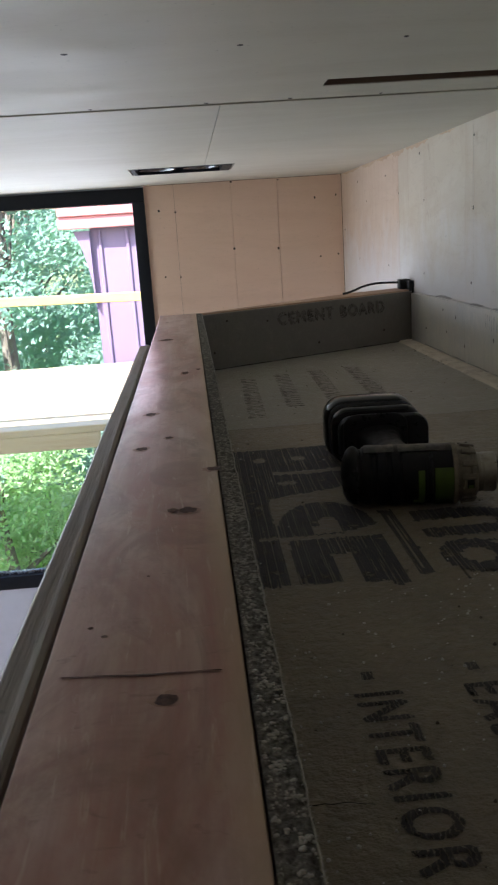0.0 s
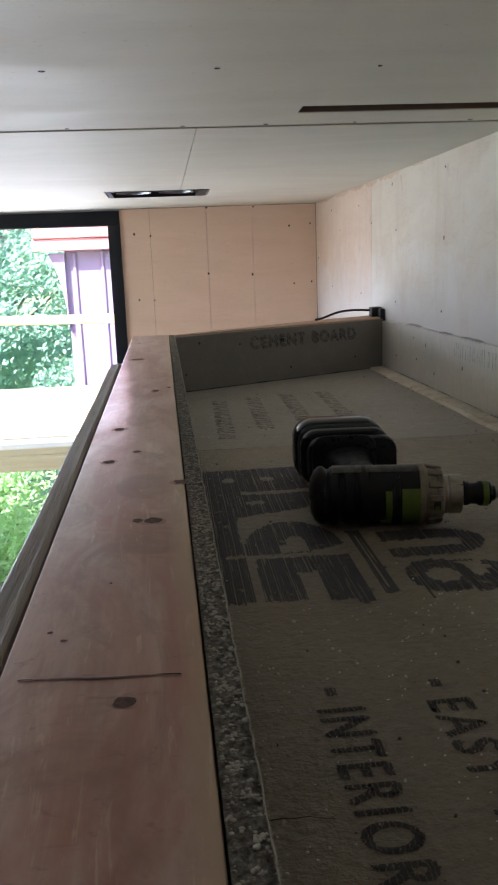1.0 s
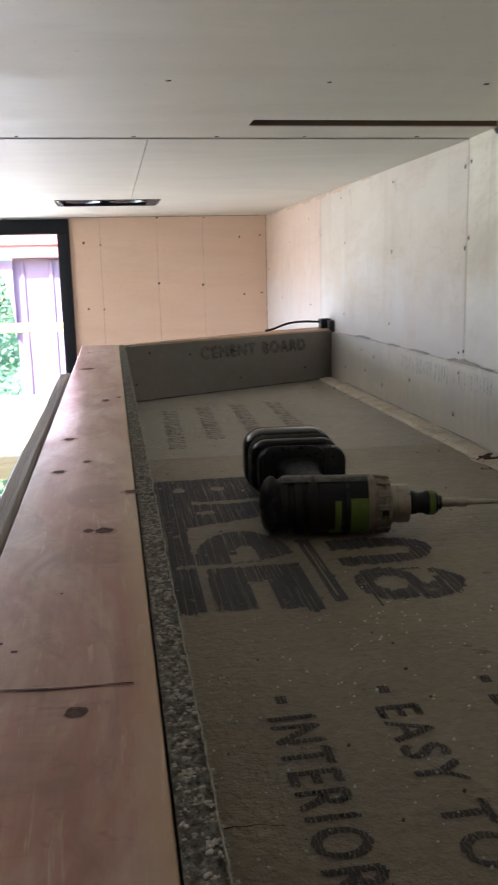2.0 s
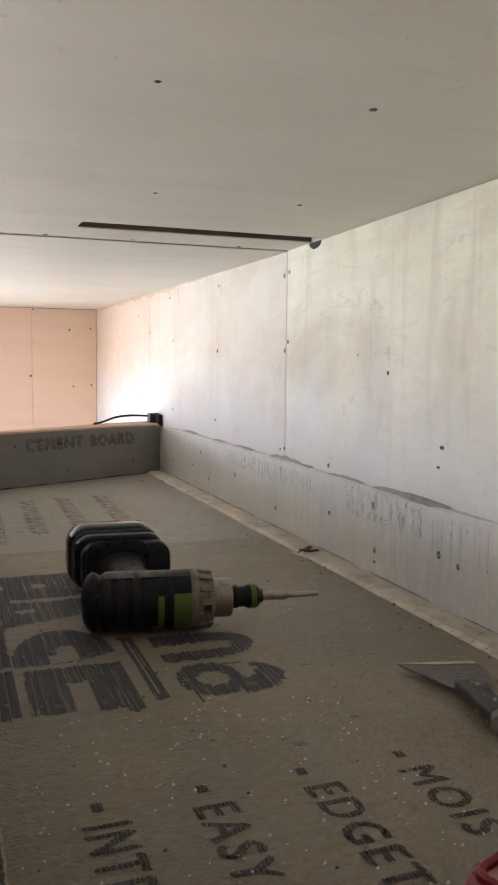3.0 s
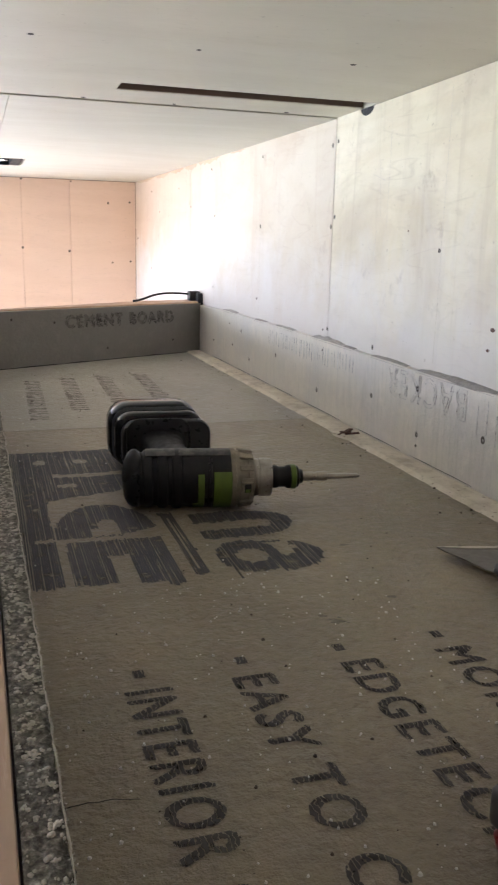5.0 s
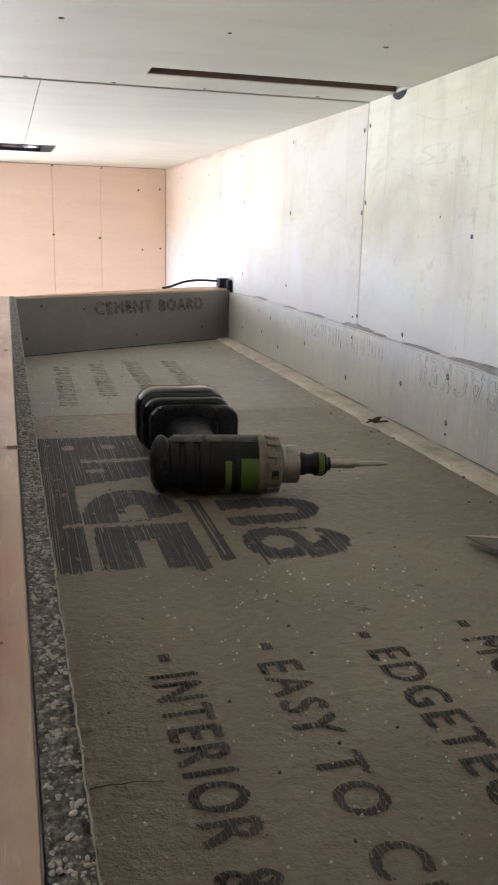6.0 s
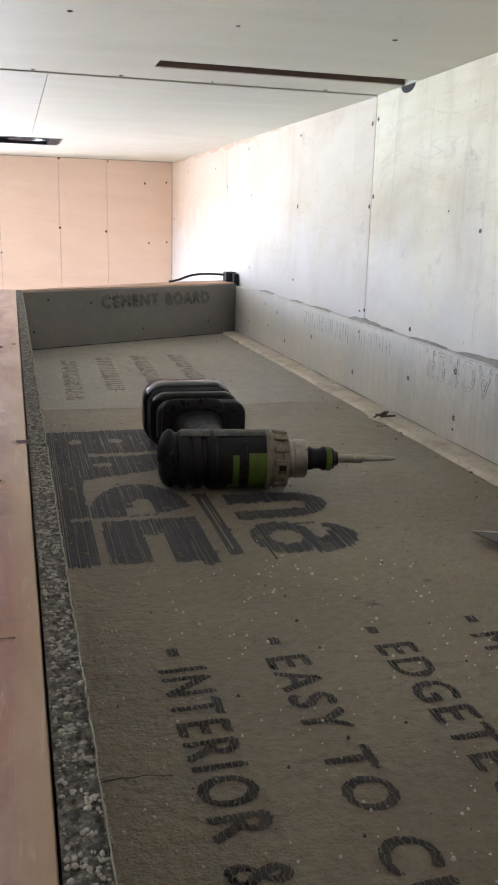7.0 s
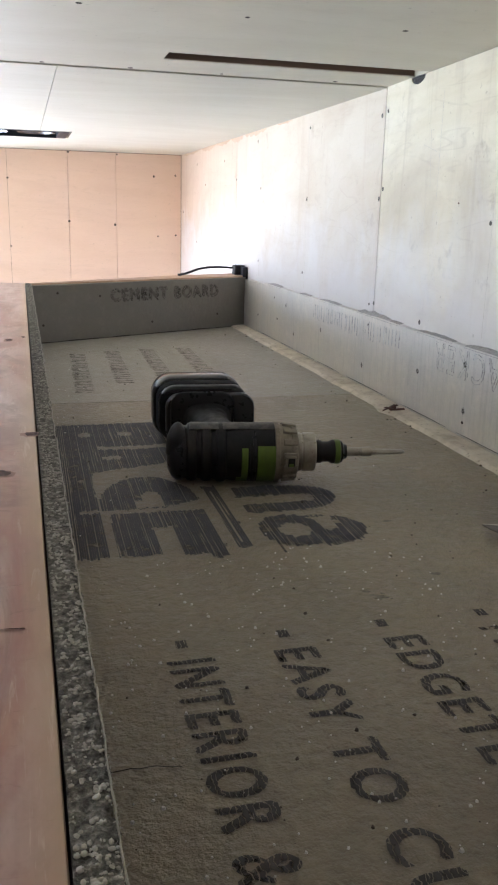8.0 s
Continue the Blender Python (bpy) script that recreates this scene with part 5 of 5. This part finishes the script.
# ---------------------------------------------------------------- scraper
def scraper():
    ob = thing("scraper", "worn steel putty knife with a paint-spattered dark handle", "scraper")
    ob.matrix_world = pose(-0.0135, -0.0190, 0)
    # blade: straight front edge, swept back edge
    out = [(0.4405, 0.7350), (0.4700, 0.7275), (0.5000, 0.7195), (0.5200, 0.7145), (0.5205, 0.6930), (0.5130, 0.6740), (0.4980, 0.6620), (0.4840, 0.6520), (0.4620, 0.6540), (0.4565, 0.6665), (0.4500, 0.6980), (0.4430, 0.7200)]
    blade = prism(out, 0.0013, pose(0, 0, 0.0008, 0.6, 0, 0) @ Matrix.Translation((0, 0, -0.0062 * 0)))
    part("blade", blade, blade_steel, ob, "worn steel blade")
    edge = [(0.4407, 0.7352), (0.4700, 0.7277), (0.5000, 0.7197), (0.5198, 0.7147), (0.5198, 0.7085), (0.4700, 0.7215)]
    part("bevelled_edge", prism(edge, 0.0006, Matrix.Translation((0, 0, 0.0098))), bright_edge, ob, "bright worn edge")
    axis = pose(0.4705, 0.6590, 0.0125, 0, 0, -101)
    loops = []
    bm = bmesh.new()
    for s, w, hgt in ((-0.006, 0.0095, 0.0040), (0.0, 0.0135, 0.0060), (0.010, 0.0150, 0.0085), (0.030, 0.0148, 0.0098), (0.058, 0.0158, 0.0108), (0.080, 0.0166, 0.0110), (0.090, 0.0150, 0.0102), (0.094, 0.0100, 0.0070)):
        loops.append([bm.verts.new(axis @ Vector((s, 0.80 * w * math.copysign(abs(math.cos(a)) ** 0.6, math.cos(a)), 0.9 * hgt * math.copysign(abs(math.sin(a)) ** 0.6, math.sin(a))))) for a in (k * math.tau / 20 for k in range(20))])
    for a, b in zip(loops, loops[1:]):
        for k in range(20):
            bm.faces.new((a[k], a[(k + 1) % 20], b[(k + 1) % 20], b[k]))
    bm.faces.new(loops[0]), bm.faces.new(loops[-1])
    part("handle", bm, handle_paint, ob, "dark handle spattered with pale paint", True)
    bm = bmesh.new()
    rim = []
    for s, grow in ((0.0835, 1.02), (0.0900, 1.0), (0.0930, 0.80)):
        rim.append([bm.verts.new(axis @ Vector((s + 0.0016 * noise.noise((a * 2, s * 50, 4)), grow * 0.0135 * math.copysign(abs(math.cos(a)) ** 0.6, math.cos(a)), grow * 0.0100 * math.copysign(abs(math.sin(a)) ** 0.6, math.sin(a))))) for a in (k * math.tau / 28 for k in range(28))])
    for a, b in zip(rim, rim[1:]):
        for k in range(28):
            bm.faces.new((a[k], a[(k + 1) % 28], b[(k + 1) % 28], b[k]))
    part("butt_band", bm, dirty_grey, ob, "pale chipped band at the butt", True)
    for s in (0.026, 0.064):
        part("rivet", lathe([(0.009, 0.0020), (0.0108, 0.0020), (0.0116, 0.0014)], axis @ pose(s, 0, 0, 0, -90, 0), 14), steel, ob, smooth=True)
    return ob


bright_edge = speckled("bright_blade_edge", (0.62, 0.58, 0.50), (0.45, 0.40, 0.33), 0.35, 80.0, 0.8)


def spattered():
    m = material("spattered_handle", (0.05, 0.045, 0.04), 0.45)
    w = Web(m)
    n = w.noise(w.co, 55.0, 5.0, 0.6, 1.0)
    c = w.mix(w.span(n, 0.50, 0.70), (0.010, 0.010, 0.011), (0.04, 0.03, 0.022))
    c = w.mix(w.span(w.noise(w.co, 95.0, 4.0, 0.6), 0.60, 0.66), c, (0.42, 0.36, 0.28))
    w.colour(c)
    w.bump(n, 0.4, 0.001)
    return m


handle_paint = spattered()
scraper()


# ---------------------------------------------------------------- red tape measure
def tape_measure():
    ob = thing("tape_measure", "dark red plastic tape measure with grey rubber grip on the board", "tape measure")
    ob.matrix_world = pose(0.2250, 0.3190, 0.0, 0, 0, 19)

    def ring(x0, y0, x1, y1, r, n=5):
        """An outline with round corners."""
        pts = []
        for cx, cy, a in ((x1 - r, y1 - r, 0), (x0 + r, y1 - r, 90), (x0 + r, y0 + r, 180), (x1 - r, y0 + r, 270)):
            pts += [(cx + r * math.cos(radians(a + 90 * k / n)), cy + r * math.sin(radians(a + 90 * k / n))) for k in range(n + 1)]
        return pts

    # the case narrows a little at half height, where the grey grip wraps its corner
    bm = bmesh.new()
    loops = []
    for z, d in ((0.0025, 0.0035), (0.006, 0.0008), (0.012, 0.0), (0.0165, 0.0022), (0.044, 0.0022), (0.049, 0.0), (0.056, 0.0), (0.0605, 0.0022), (0.0625, 0.0052)):
        loops.append([bm.verts.new((x, y, z)) for x, y in ring(d, -0.088 + d, 0.092 - d, -d, 0.0105)])
    n = len(loops[0])
    for a, b in zip(loops, loops[1:]):
        for k in range(n):
            bm.faces.new((a[k], a[(k + 1) % n], b[(k + 1) % n], b[k]))
    bm.faces.new(loops[0]), bm.faces.new(loops[-1])
    part("case", bm, red_plastic, ob, "dark red plastic case", True)
    part("base_bumper", prism(ring(0.004, -0.084, 0.088, -0.004, 0.008), 0.0034), black_plastic, ob)
    grip = bmesh.new()
    block((-0.0010, -0.0125, 0.0175), (0.0180, 0.0008, 0.0430), 0.0058, 4, bm=grip)
    part("corner_grip", grip, grey_rubber, ob, "grey rubber corner grip", True)
    # raised rim round a sunken label
    outer, inner = ring(0.0035, -0.0845, 0.0885, -0.0035, 0.0095), ring(0.0085, -0.0795, 0.0835, -0.0085, 0.0060)
    bm = bmesh.new()
    rows = [[bm.verts.new((x, y, z)) for x, y in pts] for pts, z in ((outer, 0.0610), (outer, 0.0648), ([((a[0] + b[0]) / 2, (a[1] + b[1]) / 2) for a, b in zip(outer, inner)], 0.0664), (inner, 0.0648), (inner, 0.0610))]
    for a, b in zip(rows, rows[1:]):
        for k in range(n):
            bm.faces.new((a[k], a[(k + 1) % n], b[(k + 1) % n], b[k]))
    part("rim", bm, red_plastic, ob, smooth=True)
    part("label", block((0.0095, -0.0210, 0.0622), (0.0800, -0.0100, 0.0632), 0.0004, 1), label_pale, ob, "pale sticker strip")
    part("window", block((0.0240, -0.0700, 0.0622), (0.0780, -0.0235, 0.0636), 0.0005, 2), black_plastic, ob, "dark panel")
    part("slot", block((-0.0004, -0.0700, 0.0185), (0.0035, -0.0480, 0.0275), 0.0012, 2), black_hole, ob, "dark slot")
    dome = lathe([(0.0, 0.006), (0.003, 0.013), (0.010, 0.0165), (0.030, 0.0165), (0.040, 0.015), (0.043, 0.009)], pose(0.078, 0.0125, 0.044, 0, 0, 0), 28)
    part("thumb_lock", dome, blue_steel, ob, "bluish steel lock", True)
    part("lock_arm", block((0.072, -0.002, 0.0), (0.100, 0.022, 0.042), 0.004, 2), grey_rubber, ob, smooth=True)
    return ob


label_pale = speckled("pale_sticker", (0.36, 0.13, 0.10), (0.55, 0.52, 0.50), 0.4, 60.0)
tape_measure()


# ---------------------------------------------------------------- cable on the end plate
def cable():
    ob = thing("cable", "black cable lying on the top plate with a plug end", "cable")
    cu = bpy.data.curves.new("cord", "CURVE")
    cu.dimensions, cu.bevel_depth, cu.bevel_resolution = "3D", 0.0032, 3
    sp = cu.splines.new("NURBS")
    pts = [(0.400, 2.335, 0.1450), (0.425, 2.350, 0.1460), (0.455, 2.372, 0.158), (0.500, 2.392, 0.164), (0.545, 2.402, 0.163), (0.580, 2.405, 0.160), (0.598, 2.402, 0.158)]
    sp.points.add(len(pts) - 1)
    for p, c in zip(sp.points, pts):
        p.co = (*c, 1)
    sp.use_endpoint_u, sp.order_u = True, 4
    tmp = new("cord", cu)
    me = bpy.data.meshes.new_from_object(tmp.evaluated_get(bpy.context.evaluated_depsgraph_get()))
    bpy.data.objects.remove(tmp)
    me.materials.append(rubber)
    cord = new("cord", me)
    cord.parent = ob
    part("plug", block((0.572, 2.378, 0.1425), (0.603, 2.414, 0.170), 0.003, 2), rubber, ob, "black plug", True)
    part("plug_tab", block((0.590, 2.352, 0.128), (0.6045, 2.380, 0.166), 0.002, 2), rubber, ob)
    return ob


cable()

# ---------------------------------------------------------------- outside the window
GROUND = -4.3
ground = tagged(new("ground", mesh_of("ground", block((-260, -260, GROUND - 0.4), (260, 420, GROUND)), concrete)), "grassy ground below the window", "ground", kind="structure")


# lower storey that carries the room
storey = tagged(new("facade", mesh_of("facade", block((ROOM_X - 0.1, ROOM_Y - 0.1, GROUND - 0.02), (0.72, FAR + 0.12, ROOM_Z - 0.1005)), white_paint)), "plain white lower storey", "facade", kind="structure")


def scaffold():
    ob = thing("scaffold", "timber scaffold platform with sunlit planks outside the window", "scaffold")
    x0, x1 = -3.2, -0.505
    y = 4.40
    while y < 6.72:
        part("plank", block((x0, y + 0.004, -0.648), (x1 + random.uniform(-0.015, 0.015), y + 0.286, -0.610), 0.004, 1), lumber, ob)
        y += 0.290
    part("front_beam", block((x0, 4.405, -0.735), (x1 - 0.06, 4.445, -0.6485), 0.004, 1), lumber, ob, "pale lumber beam")
    part("back_beam", block((x0, 6.62, -0.735), (x1 - 0.06, 6.66, -0.6485), 0.004, 1), lumber, ob)
    for x, y in ((-0.60, 4.50), (-3.0, 4.50), (-0.60, 6.58), (-3.0, 6.58)):
        part("post", lathe([(0, 0.024), (GROUND * -1 - 0.6485, 0.024)], pose(x, y, -0.6485, 0, 90, 0), 16), blue_steel, ob, "galvanised steel post", True)
    return ob


scaffold()


def guard_rail():
    ob = thing("guard_rail", "sunlit timber guard rail outside the window", "guard rail")
    part("rail", block((-3.2, 4.08, 0.040), (0.75, 4.118, 0.083), 0.003, 1, m=Matrix.Translation((0, 0, 0.0)) @ pose(0, 0, 0, 0, 1.2, 0)), yellow_lumber, ob)
    for x in (-3.1, 0.62):
        part("post", block((x, 4.119, GROUND), (x + 0.09, 4.157, 0.14), 0.003, 1), lumber, ob)
    return ob


guard_rail()


def red_building():
    ob = thing("outbuilding", "red-eaved outbuilding with mauve ribbed siding", "building")
    part("wall", block((-0.80, 7.12, GROUND), (4.0, 9.2, 0.47)), mauve_metal, ob, "mauve metal siding")
    for k in range(9):
        x = -0.740 + 0.225 * k
        part("siding_rib", block((x, 7.098, GROUND), (x + 0.030, 7.1195, 0.4295), 0.006, 1), mauve_metal, ob)
    # curved bracket below the eave
    out = [(-0.93, 0.43), (-0.80, 0.43), (-0.80, -0.20), (-0.815, 0.02), (-0.845, 0.19), (-0.885, 0.33)]
    part("bracket", prism(out, 0.06, Matrix(((1, 0, 0, 0), (0, 0, 1, 7.06), (0, 1, 0, 0), (0, 0, 0, 1)))), mauve_metal, ob)
    part("fascia", block((-1.035, 6.98, 0.448), (4.2, 7.03, 0.545), 0.006, 1), red_metal, ob, "red painted fascia")
    part("fascia", block((-1.03, 6.955, 0.5455), (4.2, 7.03, 0.635), 0.006, 1), red_metal, ob, "red painted fascia")
    part("roof", prism([(6.96, 0.636), (9.5, 1.9), (9.5, 0.636)], 5.24, Matrix(((0, 0, 1, -1.03), (1, 0, 0, 0), (0, 1, 0, 0), (0, 0, 0, 1)))), red_metal, ob)
    return ob


red_building()


def tree(x, y, top, spread, leaves, mat, seed, leaf):
    rnd = random.Random(seed)
    ob = thing("tree", "leafy green broadleaf tree beyond the scaffold", "tree", "trees outside the window")
    high = top - GROUND
    bm = bmesh.new()
    loops = []
    for k in range(9):
        s = k / 8
        r = 0.16 * (1 - 0.85 * s) * spread / 1.6
        cx, cy = x + 0.15 * noise.noise((s * 3, seed, 1)), y + 0.15 * noise.noise((s * 3, seed, 8))
        loops.append([bm.verts.new((cx + r * math.cos(a), cy + r * math.sin(a), GROUND - 0.05 + s * high * 0.92)) for a in (j * math.tau / 10 for j in range(10))])
    for a, b in zip(loops, loops[1:]):
        for j in range(10):
            bm.faces.new((a[j], a[(j + 1) % 10], b[(j + 1) % 10], b[j]))
    clumps = []
    for _ in range(int(46 * spread)):
        a, u = rnd.uniform(0, math.tau), rnd.random()
        s = rnd.uniform(0.12, 1.0)
        girth = spread * (math.sin(math.pi * min(1, 0.12 + 0.86 * s)) ** 0.6) * u ** 0.45
        clumps.append(Vector((x + girth * math.cos(a), y + girth * math.sin(a) * 0.8, GROUND + high * s)))
    # limbs reach to some of the clumps
    for c in clumps[::5]:
        p = Vector((x, y, GROUND + (c.z - GROUND) * 0.72))
        d = c - p
        m = Matrix.Translation(p) @ d.to_track_quat("X", "Z").to_matrix().to_4x4()
        lathe([(0, 0.035), (d.length * 0.5, 0.022), (d.length, 0.008)], m, 6, bm=bm)
    part("trunk", bm, bark, ob, smooth=True)
    verts, faces = [], []
    for k in range(leaves):
        c = clumps[k % len(clumps)]
        p = c + Vector((rnd.gauss(0, 0.21), rnd.gauss(0, 0.21), rnd.gauss(0, 0.15)))
        n = Vector((rnd.gauss(-0.25, 0.5), rnd.gauss(-0.6, 0.5), 0.75)).normalized()
        t = n.orthogonal().normalized()
        t.rotate(Matrix.Rotation(rnd.uniform(0, math.tau), 3, n))
        b = n.cross(t)
        l = leaf * rnd.uniform(0.6, 1.35)
        i = len(verts)
        verts += [p - t * l, p + b * l * 0.45 + n * l * 0.12, p + t * l * 1.1, p - b * l * 0.45 + n * l * 0.12]
        faces += [(i, i + 1, i + 2), (i, i + 2, i + 3)]
    me = bpy.data.meshes.new("crown")
    me.from_pydata(verts, [], faces)
    me.materials.append(mat)
    crown = new("crown", me)
    crown.parent = ob
    return ob


tree(-2.1, 9.6, 2.3, 1.7, 34000, leaf_green, 11, 0.038)
tree(-3.8, 10.6, 3.4, 2.0, 32000, leaf_green, 12, 0.042)
tree(-0.6, 12.0, 1.9, 2.2, 30000, leaf_green, 13, 0.045)
tree(-2.0, 8.0, -1.55, 1.25, 30000, leaf_lime, 14, 0.030)
tree(-6.5, 13.5, 4.0, 2.6, 20000, leaf_green, 15, 0.07)
tree(-3.0, 15.5, 2.6, 2.8, 24000, leaf_green, 16, 0.07)
